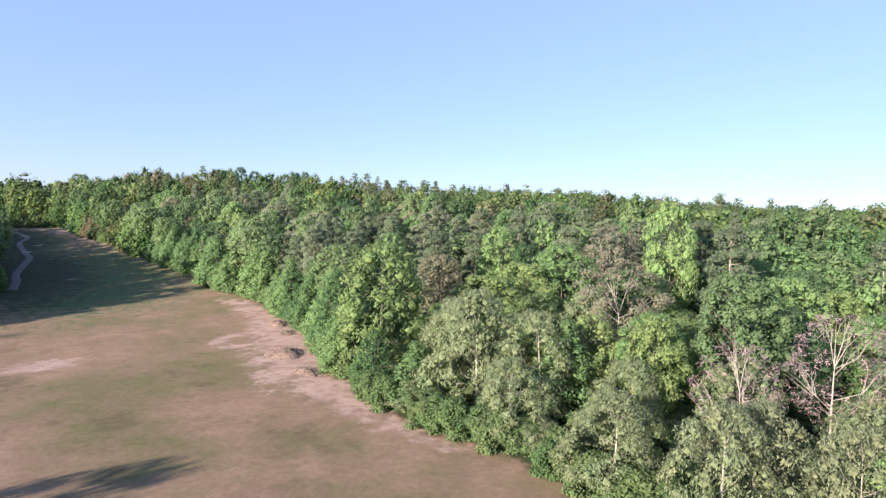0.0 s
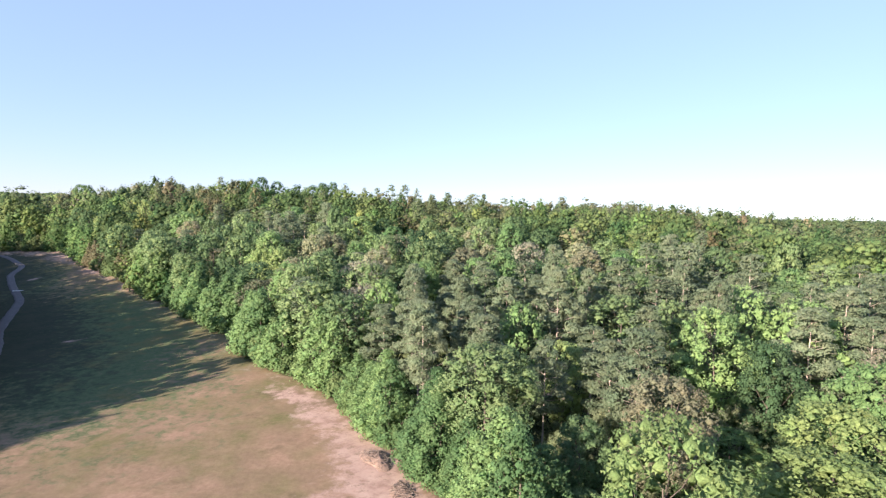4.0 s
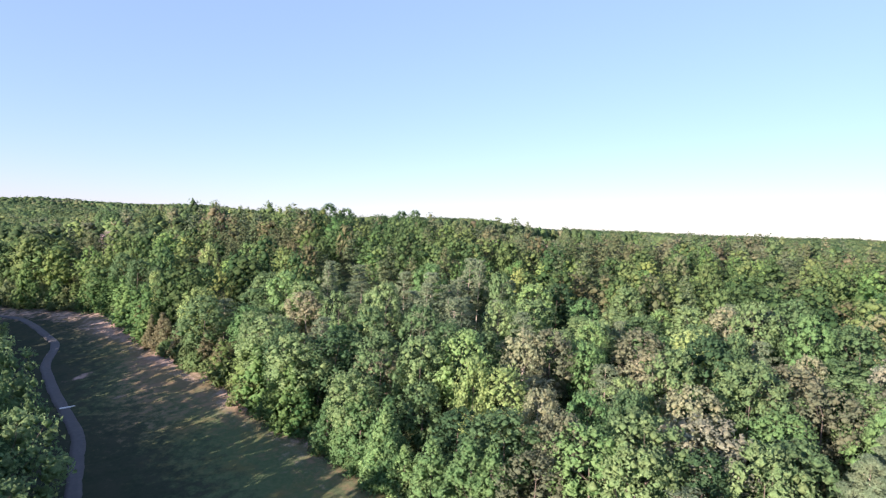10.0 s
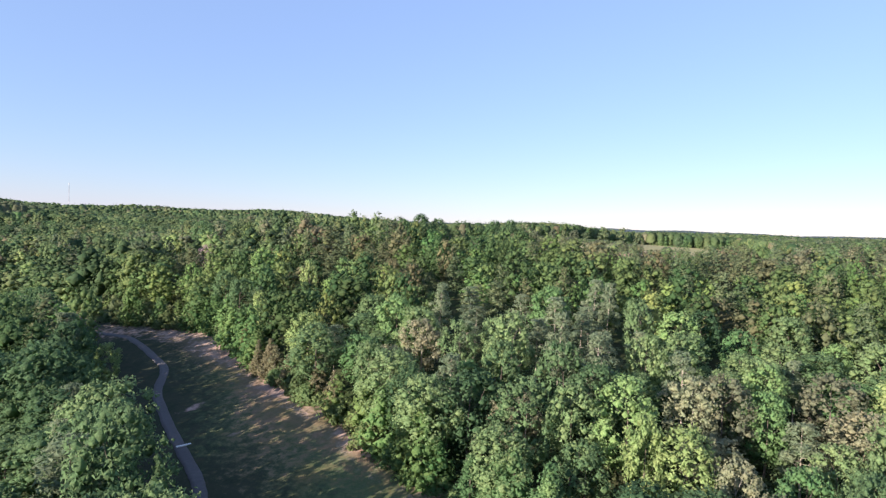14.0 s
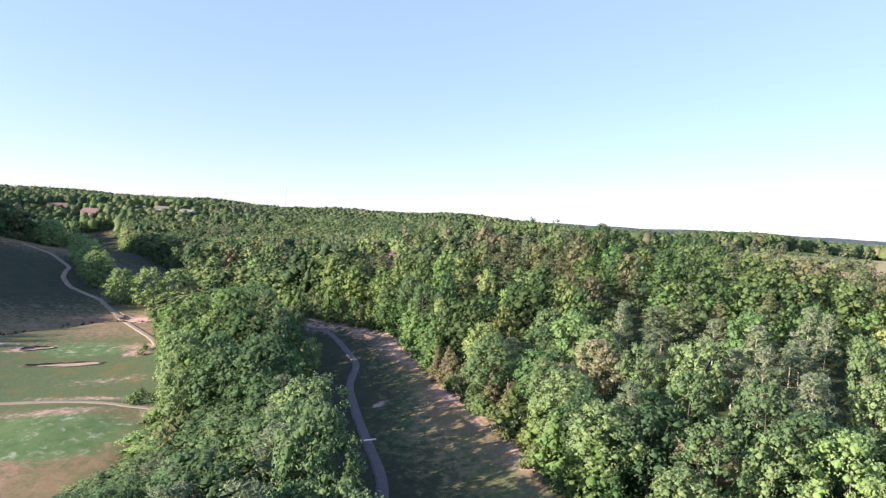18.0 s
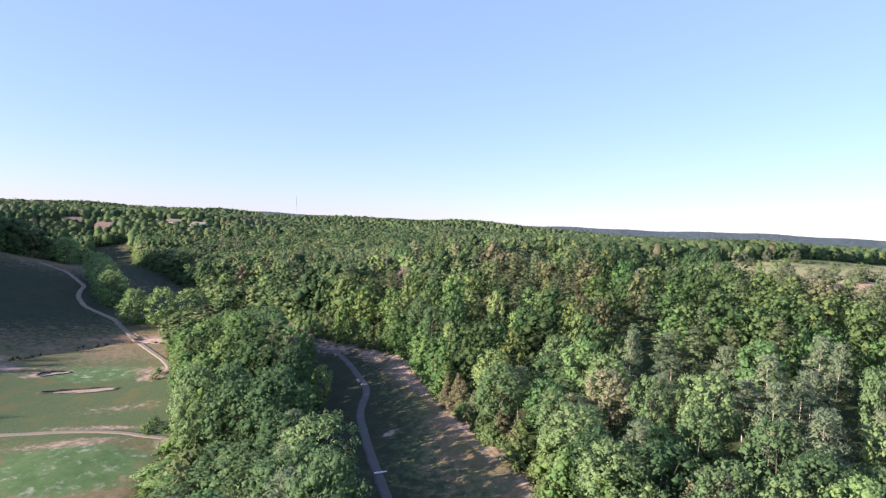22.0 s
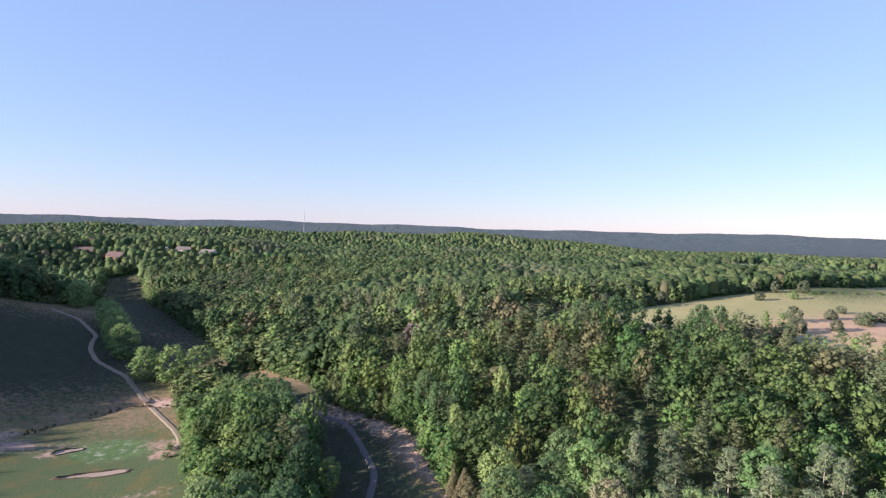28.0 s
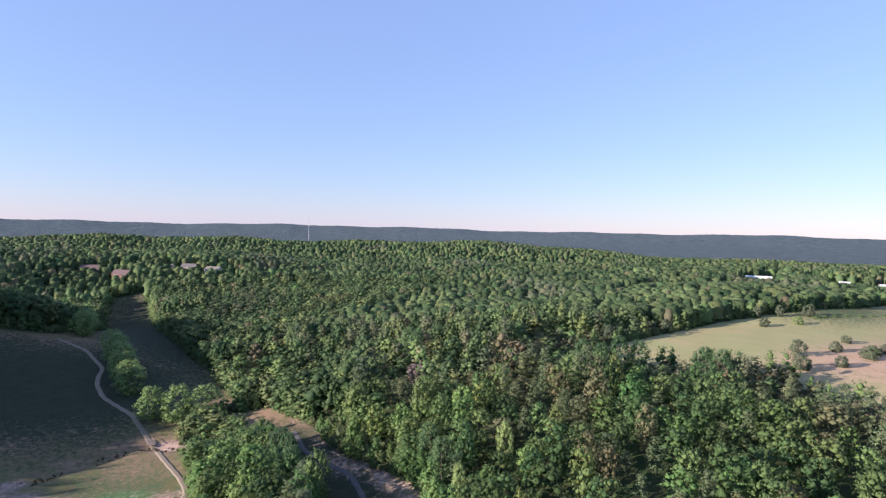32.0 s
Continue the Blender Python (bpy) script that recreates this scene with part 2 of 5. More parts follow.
    lush_and_shade = mix(n, l, grain(n, l, 0.09, 5, 0.65, 0.50, 0.66), lush_and_shade, (0.125, 0.112, 0.048))
    c = mix(n, l, sharp(sep.outputs[0], 0.18), litter, turf)
    c = mix(n, l, sharp(sep2.outputs[0], 0.1), c, hay)
    c = mix(n, l, sharp(sep2.outputs[1], 0.3), c, stubble)
    c = mix(n, l, sharp(sep2.outputs[2], 0.30), c, lush_and_shade)
    # dark turf colour that stands in for shade on meadow and fairways
    painted_shade = mix(n, l, fine, (0.025, 0.036, 0.022), (0.040, 0.051, 0.030))
    painted_shade = mix(n, l, mid, painted_shade, (0.046, 0.050, 0.032))
    c = mix(n, l, sharp(sep3.outputs[0], 0.30), c, painted_shade)
    c = mix(n, l, sharp(sep.outputs[2], 0.12), c, green)
    c = mix(n, l, sharp(sep.outputs[1], 0.30), c, soil)
    l.new(c, p.inputs["Base Color"])
    p.inputs["Roughness"].default_value = 0.95
    p.inputs["Specular IOR Level"].default_value = 0.1
    bumped(n, l, p, fine, 0.2, 0.06)
    return m


M_GROUND = ground_material()


# ---- lie of the land ----
# hills at (-612, 262) and (-530, 145) are unseen, added to cast shade
HILLS = [(-360, -120, 420, 28.6), (-120, 480, 130, 16.0), (-660, -60, 190, 31.5), (-700, 450, 110, -43.0), (-240, 120, 420, -49.8),
         (0, 360, 130, 16.4), (-900, 480, 190, 18.5), (180, -60, 90, -45.0), (-360, 300, 90, -9.1), (-120, 120, 190, -15.3),
         (-720, 600, 90, 15.8), (-60, 720, 90, 15.5), (-240, 420, 90, 4.1), (-115, 325, 60, 5.0), (-243, 203, 13, 1.6), (-612, 262, 75, 46.0), (-530, 145, 50, 16.0), (-20, 395, 65, -5.5), (-240, 415, 60, 7.0), (170, 300, 70, -4.5)]
HUB = (-100.0, 116.0)
FAIRWAY = [(40, 10), (12, 50), (5, 58), (-2, 62), (-10, 73), (-17, 86), (-25, 108), (-47, 145), (-66, 161), (-77, 179), (-96, 198), (-123, 222), (-143, 243),
           (-168, 262), (-182, 279), (-199, 297), (-216, 304), (-231, 308), (-252, 316), (-276, 331), (-293, 339), (-316, 345), (-336, 330), (-300, 314),
           (-268, 300), (-240, 288), (-222, 272), (-206, 250), (-190, 229), (-168, 209), (-149, 185), (-132, 166), (-124, 155), (-113, 136), (-104, 117), (-112, 100), (-126, 73),
           (-150, 50), (-150, -10), (-80, -60), (60, -60)]
GREENS = [(-212, 150), (-204, 185), (-218, 208), (-231, 228), (-250, 243), (-268, 256), (-286, 270), (-308, 288), (-333, 302), (-338, 315), (-336, 345),
          (-392, 376), (-443, 396), (-512, 431), (-647, 521), (-692, 548), (-712, 520), (-600, 440), (-560, 400), (-530, 360), (-530, 290), (-480, 215),
          (-435, 160), (-330, 110)]
FIELD = [(-170, 440), (-152, 420), (-132, 417), (-114, 424), (-90, 444), (-68, 436), (-54, 410), (-34, 406), (8, 424), (60, 470), (110, 560), (150, 690), (180, 830), (70, 840), (10, 720), (-46, 650), (-94, 592), (-135, 512)]


def inside(poly, x, y):
    p = np.array(poly, float)
    q = np.roll(p, -1, 0)
    hit = np.zeros(np.shape(x), bool)
    for (ax, ay), (bx, by) in zip(p, q):
        if ay == by:
            continue
        hit ^= ((ay > y) != (by > y)) & (x < (bx - ax) * (y - ay) / (by - ay) + ax)
    return hit


def off(poly, x, y, closed=True):
    """Distance to a line of points."""
    p = np.array(poly, float)
    best = np.full(np.shape(x), 1e9)
    for i in range(len(p) if closed else len(p) - 1):
        a, b = p[i], p[(i + 1) % len(p)]
        d = b - a
        s = np.clip(((x - a[0]) * d[0] + (y - a[1]) * d[1]) / (d @ d), 0, 1)
        best = np.minimum(best, np.hypot(x - a[0] - s * d[0], y - a[1] - s * d[1]))
    return best


def mask(poly, x, y, soft):
    d = off(poly, x, y) * np.where(inside(poly, x, y), 1, -1)
    return np.clip(0.5 + d / (2 * soft), 0, 1)


def step(a, b, v):
    s = np.clip((v - a) / (b - a), 0, 1)
    return s * s * (3 - 2 * s)


DITCH = [(-375, 190), (-351, 237), (-347, 250), (-345, 266), (-341, 289), (-325, 295), (-312, 303)]
GULLY = [(-222, 236), (-221, 222), (-214, 208), (-206, 196)]


def land(x, y):
    x, y = np.asarray(x, float), np.asarray(y, float)
    z = 29.26 + 16.8 * np.tanh(y / 500)
    for a, b, s, w in HILLS:
        z = z + w * np.exp(-((x - a) ** 2 + (y - b) ** 2) / (2 * s * s))
    r = np.hypot(x - HUB[0], y - HUB[1])
    az = np.degrees(np.arctan2(x - HUB[0], y - HUB[1]))
    west = 1 - step(-22, 2, az)
    crest = 36 + 22.5 * west + 2.6 * np.sin(az * 0.21) + 1.6 * np.sin(az * 0.53 + 1)
    far = step(850, 1320, r)
    z = z * (1 - far) + crest * far
    z = z - (20 + 22 * west) * step(1380, 1900, r)
    z = z + 2.2 * np.sin(x / 67 + 1) * np.sin(y / 59) * step(500, 900, r)
    z = z - 1.5 * np.exp(-(off(DITCH, x, y, False) / 2.2) ** 2) - 1.6 * np.exp(-(off(GULLY, x, y, False) / 3.0) ** 2)
    return z


def lines(lo, a, b, hi, stepv, grow):
    """Grid lines: even between a and b, growing coarser outwards."""
    mid = list(np.arange(a, b + 0.01, stepv))
    up, d = [], stepv
    while not up or up[-1] < hi:
        d *= grow
        up.append((up[-1] if up else b) + d)
    down, d = [], stepv
    while not down or down[-1] > lo:
        d *= grow
        down.append((down[-1] if down else a) - d)
    return np.array(down[::-1] + mid + up)


def mesh_of(name, verts, faces, mats, tint=None, smooth=False):
    """A mesh from an array of corners and arrays of faces, each of n by 3 or n by 4, one material a face array."""
    me = bpy.data.meshes.new(name)
    me.vertices.add(len(verts))
    me.vertices.foreach_set("co", np.asarray(verts, np.float32).ravel())
    faces = [f for f in faces]
    loops = np.concatenate([np.asarray(f, np.int32).ravel() for f in faces])
    sizes = np.concatenate([np.full(len(f), np.shape(f)[1], np.int32) for f in faces])
    index = np.concatenate([np.full(len(f), i if i < len(mats) else len(mats) - 1, np.int32) for i, f in enumerate(faces)])
    me.loops.add(len(loops))
    me.loops.foreach_set("vertex_index", loops)
    me.polygons.add(len(sizes))
    me.polygons.foreach_set("loop_start", np.concatenate([[0], np.cumsum(sizes)[:-1]]).astype(np.int32))
    for m in mats:
        me.materials.append(m)
    me.polygons.foreach_set("material_index", index)
    if smooth:
        me.polygons.foreach_set("use_smooth", np.ones(len(sizes), bool))
    for key, val in (tint or {}).items():
        at = me.color_attributes.new(key, 'FLOAT_COLOR', 'POINT')
        at.data.foreach_set("color", np.concatenate([val, np.ones((len(val), 1))], 1).astype(np.float32).ravel())
    me.update(calc_edges=True)
    me.validate()
    return me


def part(name, me, parent, label=""):
    ob = new(name, me)
    ob.parent = parent
    return tagged(ob, label)


def solid(bm, mat, name, smooth=False):
    me = bpy.data.meshes.new(name)
    bmesh.ops.recalc_face_normals(bm, faces=bm.faces)
    bm.to_mesh(me)
    bm.free()
    me.materials.append(mat)
    if smooth:
        me.polygons.foreach_set("use_smooth", np.ones(len(me.polygons), bool))
    return me


def box(bm, cx, cy, cz, sx, sy, sz, turn=0.0):
    r = bmesh.ops.create_cube(bm, size=1.0)
    bmesh.ops.transform(bm, verts=r["verts"], matrix=pose(cx, cy, cz, 0, 0, turn) @ Matrix.Diagonal((sx, sy, sz, 1)))
    return r["verts"]


# ---- ground, one sheet to the horizon ----
gx = lines(-4900, -300, 40, 4900, 2.3, 1.05)
gy = lines(-3000, 20, 350, 4900, 2.3, 1.05)
GX, GY = np.meshgrid(gx, gy)
X, Y = GX.ravel(), GY.ravel()
nx, ny = len(gx), len(gy)
i = np.arange(nx * ny).reshape(ny, nx)
quads = np.stack([i[:-1, :-1], i[:-1, 1:], i[1:, 1:], i[1:, :-1]], -1).reshape(-1, 4)
open_turf = np.maximum(mask(FAIRWAY, X, Y, 3.0), mask(GREENS, X, Y, 3.0))
near_edge = np.exp(-((off(FAIRWAY[1:22], X, Y, False) - 2.5) / 4.5) ** 2)


def blot(x0, y0, rx, ry, turn, v=1.0):
    c, s = math.cos(radians(turn)), math.sin(radians(turn))
    u, w = (X - x0) * c + (Y - y0) * s, -(X - x0) * s + (Y - y0) * c
    return v * np.clip(1.25 - np.hypot(u / rx, w / ry) * 0.75, 0, 1)


bare = 0.24 * near_edge * step(60, 100, Y)
SCARS_NEAR = [(-37, 121, 9, 3.4, 122), (-33, 112, 9, 4.4, 116), (-28, 101, 10, 5.0, 114), (-22, 88, 10, 4.6, 118), (-15, 76, 9, 3.4, 123), (-9, 67, 7, 2.0, 130), (-37, 108.5, 6.0, 1.3, 20), (-40.5, 104, 4.5, 1.1, 100), (-36, 98, 5.0, 1.2, 150),
         (-29, 90, 8, 2.6, 112, 0.70), (-24, 80, 8, 3.2, 118, 0.66), (-51, 141, 8, 2.4, 140, 0.9), (-44, 131, 7, 3.0, 132, 0.9), (-60, 85, 5, 3.6, 40), (-3, 62, 9, 1.6, 135, 0.8),
         (-130, 232, 9, 4.5, 138)]
SCARS_BEND = [(-196, 287, 16, 6, 135, 0.56), (-215, 299, 16, 6, 150, 0.56), (-172, 268, 14, 4.5, 135, 0.56), (-150, 248, 12, 4.0, 135, 0.56), (-238, 303, 15, 6, 160, 0.56), (-128, 229, 10, 3.6, 138, 0.56), (-112, 214, 9, 3.0, 140, 0.56), (-108, 214, 7, 2.2, 140), (-160, 256, 9, 3, 140), (-181, 277, 9, 4, 135), (-190, 284, 10, 4, 130), (-205, 297, 9, 4, 155, 0.6), (-228, 304, 12, 3.5, 160, 0.5),
         (-262, 320, 12, 4, 140, 0.48), (-285, 333, 10, 3, 150, 0.45), (-115, 177, 2.0, 0.9, 30), (-160, 234, 3, 0.7, 120, 0.6), (-176, 246, 3, 1.0, 60), (-283, 258, 4, 4, 0),
         (-318, 240, 5, 2.2, 60)]
SCARS_GREENS = [(-341, 229, 12, 5, 70), (-655, 512, 14, 3, 30), (-330, 297, 9, 5, 40), (-222, 231, 3, 6, 20), (-352, 236, 10, 4, 80), (-250, 222, 20, 1.8, 30, 0.6), (-290, 264, 8, 5, 20, 0.62),
         (-325, 243, 13, 6, 40, 0.42), (-264, 233, 13, 4, 50, 0.45), (-249, 209, 13, 3, 40, 0.62), (-336, 237, 7, 3.6, 35), (-229, 221, 3.5, 3, 0, 0.8), (-221, 218, 7, 2.4, 120, 0.8),
         (-214, 211, 6, 2.0, 120, 0.8)]
for s in SCARS_NEAR + SCARS_BEND + SCARS_GREENS:
    bare = np.maximum(bare, blot(*s))
putting = np.maximum(blot(-304, 252, 15, 10, 30), blot(-238, 200, 17, 13, 30))
hayf = mask(FIELD, X, Y, 3.0)
stub = np.clip(blot(-8, 515, 80, 34, 50), 0, 1) * hayf
# lush turf; over shaded stretches it also paints the shade's dark green
lush_and_shade = np.maximum(blot(-118, 178, 62, 30, 128), np.maximum(np.maximum(blot(-106, 160, 44, 15, 125), blot(-185, 245, 55, 18, 128)), 0.92 * blot(-285, 228, 95, 58, 30)))
lush_and_shade = np.maximum(lush_and_shade, np.maximum(0.8 * blot(-10, 700, 90, 45, 70), np.maximum(blot(-440, 300, 90, 60, 40), 0.9 * blot(-540, 455, 190, 55, 150))))
# tree and hill shade painted dark into the turf of meadow and fairways
painted_shade = np.maximum(np.maximum(blot(-445, 300, 85, 75, 35), blot(-540, 455, 190, 46, 150)), np.maximum(blot(-139, 184, 62, 20, 128), blot(-197, 252, 55, 19, 128)))
painted_shade = np.maximum(painted_shade, blot(-240, 300, 58, 18, 150)) * (1 - np.clip(blot(-304, 252, 40, 26, 30) * 1.3, 0, 1))
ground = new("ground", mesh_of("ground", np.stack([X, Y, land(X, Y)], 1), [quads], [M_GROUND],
                               {"turf": np.stack([open_turf, bare, putting], 1), "hay": np.stack([hayf, stub, lush_and_shade], 1), "shade_mask": np.stack([painted_shade, painted_shade * 0, painted_shade * 0], 1)}, True))
tagged(ground, "rolling ground with dry brown turf, sandy scars and leaf litter", "ground", kind="structure")


def ribbon(name, pts, width, mat, label, lift=0.07):
    """A paved way that follows the land, with a thin edge."""
    p = np.array(pts, float)
    seg = np.hypot(*np.diff(p, axis=0).T)
    u = np.concatenate([[0], np.cumsum(seg)])
    s = np.arange(0, u[-1], 1.2)
    x, y = np.interp(s, u, p[:, 0]), np.interp(s, u, p[:, 1])
    k = np.ones(9) / 9
    x = np.convolve(np.pad(x, 4, 'edge'), k, 'valid')
    y = np.convolve(np.pad(y, 4, 'edge'), k, 'valid')
    tx, ty = np.gradient(x), np.gradient(y)
    n = np.hypot(tx, ty)
    px, py = -ty / n, tx / n
    w = width / 2 * (1 + 0.07 * np.sin(s * 0.7) + 0.05 * np.sin(s * 1.9 + 1))
    cols = []
    for a, dz in ((-1.04, -0.25), (-1, lift), (-0.4, lift + 0.03), (0.4, lift + 0.03), (1, lift), (1.04, -0.25)):
        cx, cy = x + px * w * a, y + py * w * a
        cols.append(np.stack([cx, cy, land(x, y) * 0.5 + land(cx, cy) * 0.5 + dz], 1))
    v = np.stack(cols, 1)
    j = np.arange(len(x) * 6).reshape(-1, 6)
    f = np.stack([j[:-1, :-1], j[:-1, 1:], j[1:, 1:], j[1:, :-1]], -1).reshape(-1, 4)
    return tagged(new(name, mesh_of(name, v.reshape(-1, 3), [f], [mat])), label, "path", kind="structure")


CART = [(-120, 157), (-130, 172), (-139, 183), (-146, 195), (-158, 216), (-168, 227), (-177, 237), (-191, 254), (-198, 270), (-217, 288), (-229, 298), (-243, 303), (-262, 310), (-282, 326)]
ribbon("cart_path", CART, 2.5, M_PATH, "worn grey paved cart path winding along the fairway")
GREENPATH = [(-283, 262), (-284, 268), (-298, 276), (-324, 287), (-342, 295), (-360, 303), (-378, 311), (-410, 316), (-428, 324), (-440, 333), (-448, 341), (-486, 353), (-515, 351)]
ribbon("cart_path", GREENPATH, 2.6, M_DIRTPATH, "sandy tan cart path crossing the ditch by the green")
ribbon("cart_path", [(-330, 160), (-285, 195), (-270, 206), (-259, 214), (-246, 220), (-235, 222), (-227, 225), (-215, 228)], 2.3, M_DIRTPATH, "sandy tan cart path between the two greens")

ribbon("field_track", [(-168, 470), (-161, 485), (-158, 509), (-148, 536), (-125, 558), (-97, 589), (-79, 623)], 2.4, M_DIRTPATH, "pale sandy track along the edge of the hay field")

# ---- trees ----
rng = np.random.default_rng(7)
SHAPE = {  # foot of the crown, how far the lobes close it, lobe flatness, size of the dense core of a lobe, length and width of a spray
    "broad": (0.30, 1.16, 0.90, 0.58, 0.62, 0.46), "bright": (0.26, 1.16, 0.92, 0.58, 0.62, 0.46), "full": (0.05, 1.16, 0.90, 0.58, 0.62, 0.46), "dark": (0.26, 1.16, 0.90, 0.58, 0.62, 0.46),
    "olive": (0.34, 1.14, 0.90, 0.56, 0.66, 0.40), "yellow": (0.20, 1.12, 0.95, 0.55, 0.66, 0.44), "rust": (0.05, 0.90, 0.70, 0.45, 0.80, 0.26), "edge": (0.02, 1.14, 0.92, 0.58, 0.62, 0.46),
    "pine": (0.38, 0.92, 0.50, 0.55, 0.90, 0.24), "willow": (0.08, 0.95, 1.05, 0.50, 0.95, 0.24), "bare": (0.40, 0.80, 0.80, 0.0, 0.95, 0.08), "shrub": (0.0, 1.10, 0.85, 0.55, 0.60, 0.42),
    "brown": (0.30, 1.14, 0.90, 0.58, 0.66, 0.40), "cream": (0.28, 1.14, 0.90, 0.58, 0.60, 0.46), "thin": (0.42, 0.72, 0.60, 0.0, 0.70, 0.36), "cedar": (0.03, 1.14, 0.88, 0.68, 0.66, 0.42)}


def girth(kind, t):
    """How wide the crown is at t of its height."""
    if kind in ("edge", "rust"):
        return np.minimum(1, 0.7 + 1.4 * t) * (1 - t ** 1.5) ** 0.72
    if kind == "pine":
        return np.minimum(1, 0.35 + 3 * t) * (1 - 0.86 * t) ** 0.62
    if kind in ("willow", "shrub"):
        return np.sqrt(np.clip(1 - t ** 2.1, 0, 1)) * np.minimum(1, 0.72 + 1.6 * t)
    up = np.sqrt(np.clip(1 - (np.clip(t - 0.42, 0, 1) / 0.60) ** 2.2, 0, 1))
    return up * np.minimum(1, 0.45 + 1.5 * t)


CORE = np.array([(1, 0, 0), (-1, 0, 0), (0, 1, 0), (0, -1, 0), (0, 0, 1), (0, 0, -1)], float)
CORE_F = np.array([(0, 2, 4), (2, 1, 4), (1, 3, 4), (3, 0, 4), (2, 0, 5), (1, 2, 5), (3, 1, 5), (0, 3, 5)])


def lobes_of(kind, high, wide, n):
    """The lobes of a crown, over an uneven dome: centres and radii."""
    foot, close, flat = SHAPE[kind][:3]
    p0 = rng.uniform(0, 6.28, 4)
    k = np.arange(n)
    t = np.clip(((k + 0.5) / n) ** (0.80 if kind not in ("edge", "rust", "cedar") else 1.15) + rng.uniform(-.05, .05, n), 0.02, 0.97)
    a = k * 2.399 + rng.uniform(-.45, .45, n)
    bulge = 1 + 0.16 * np.sin(a + p0[0] + 2.2 * t) + 0.12 * np.sin(2 * a + p0[1] - 4 * t) + 0.08 * np.sin(3 * a + p0[2] + 8 * t)
    r = close * math.sqrt(2 * wide * high * (1 - foot) * 0.72 / n) * rng.uniform(.72, 1.28, n) * (1.12 - 0.38 * t)
    rad = np.maximum(girth(kind, t) * bulge * rng.uniform(.82, 1.08, n) * wide - r * 0.62, 0.05)
    if kind in ("pine", "thin"):
        rad *= rng.uniform(.55, 1.15, n)
    C = np.stack([rad * np.cos(a), rad * np.sin(a), (foot + (1 - foot) * t) * high - r * flat * 0.55], 1)
    return C, r


def crown(kind, high, wide, cards, size, lobes, heart=None):
    """A crown: sprays of leaves over lobes with a dense core each, or, far off, over one lumpy heart. lobes: their centres and radii."""
    foot, close, flat, core, long, thin = SHAPE[kind]
    C, r = lobes
    n = len(C)
    mid = np.array([0, 0, (foot + .40 * (1 - foot)) * high])
    squash = np.array([1, 1, flat])
    m = int(cards * 2.2)
    pick = rng.choice(n, m, p=r ** 2 / (r ** 2).sum())
    axis = (C[pick] - mid) * np.array([1, 1, .7])
    axis /= np.linalg.norm(axis, axis=1)[:, None] + 1e-6
    d = rng.normal(size=(m, 3))
    d = d / np.linalg.norm(d, axis=1)[:, None] + axis * 0.45 + np.array([0, 0, 0.22])
    d /= np.linalg.norm(d, axis=1)[:, None]
    p = C[pick] + d * r[pick][:, None] * squash * rng.uniform(.70, 1.24, (m, 1))
    gap = np.linalg.norm((p[:, None] - C[None]) / (r[None, :, None] * squash), axis=2)
    gap[np.arange(m), pick] = 9
    ok = np.nonzero(gap.min(1) > 0.70)[0][:cards]
    p, d, axis = p[ok], d[ok], axis[ok]
    m = len(ok)
    nor = d * 0.75 + rng.normal(size=(m, 3)) * 0.55 + np.array([0, 0, 0.2])
    nor /= np.linalg.norm(nor, axis=1)[:, None]
    tg = np.cross(nor, rng.normal(size=(m, 3)))
    if kind == "willow":
        tg = np.cross(nor, np.cross(nor, np.array([0, 0, 1.0]) + rng.normal(size=(m, 3)) * .35))
    tg /= np.linalg.norm(tg, axis=1)[:, None] + 1e-9
    b = np.cross(nor, tg)
    s = size * rng.uniform(0.6, 1.35, (m, 1))
    lie = axis * 0.62 + d * 0.72 + np.array([0, 0, 0.12])
    lie /= np.linalg.norm(lie, axis=1)[:, None]
    k = rng.uniform(.7, 1.25, (m, 3, 1))
    v = np.stack([p + tg * s * long * k[:, 0], p + (b * thin * 1.25 - tg * long * .55) * s * k[:, 1], p - (b * thin * 1.25 + tg * long * .55) * s * k[:, 2]], 1).reshape(-1, 3)
    f = np.arange(m * 3).reshape(-1, 3)
    lie = np.repeat(lie, 3, 0)
    cv, cf = np.zeros((0, 3)), np.zeros((0, 3), int)
    if heart:
        rows, sides = heart
        tt = np.linspace(0.04, 0.88, rows)[:, None]
        aa = np.linspace(0, 2 * math.pi, sides, endpoint=False)[None] + np.arange(rows)[:, None] * math.pi / sides
        rr = girth(kind, np.maximum(tt, 0.34)) * rng.uniform(.62, 1.06, (rows, sides)) * wide * 0.86
        zz = np.broadcast_to((0.5 * foot + (0.96 - 0.5 * foot) * tt) * high, rr.shape) + rng.uniform(-.05, .05, rr.shape) * high
        body = np.stack([rr * np.cos(aa), rr * np.sin(aa), zz], -1).reshape(-1, 3)
        top = np.array([(rng.uniform(-.2, .2) * wide, rng.uniform(-.2, .2) * wide, high * 0.92)])
        j = np.arange(rows * sides).reshape(rows, sides)
        jn = np.roll(j, -1, 1)
        cf = np.concatenate([np.stack([j[:-1], jn[:-1], jn[1:]], -1).reshape(-1, 3), np.stack([j[:-1], jn[1:], j[1:]], -1).reshape(-1, 3), np.stack([j[-1], jn[-1], np.full(sides, rows * sides)], -1)]) + len(v)
        cv = np.concatenate([body, top])
        out = (cv - mid) * np.array([1, 1, .7]) / wide + np.array([0, 0, 1.0])
    elif core > 0:
        ball = CORE[None] * rng.uniform(.80, 1.25, (n, 6, 1)) * (r * core)[:, None, None] * squash
        cv = (C[:, None] + ball).reshape(-1, 3)
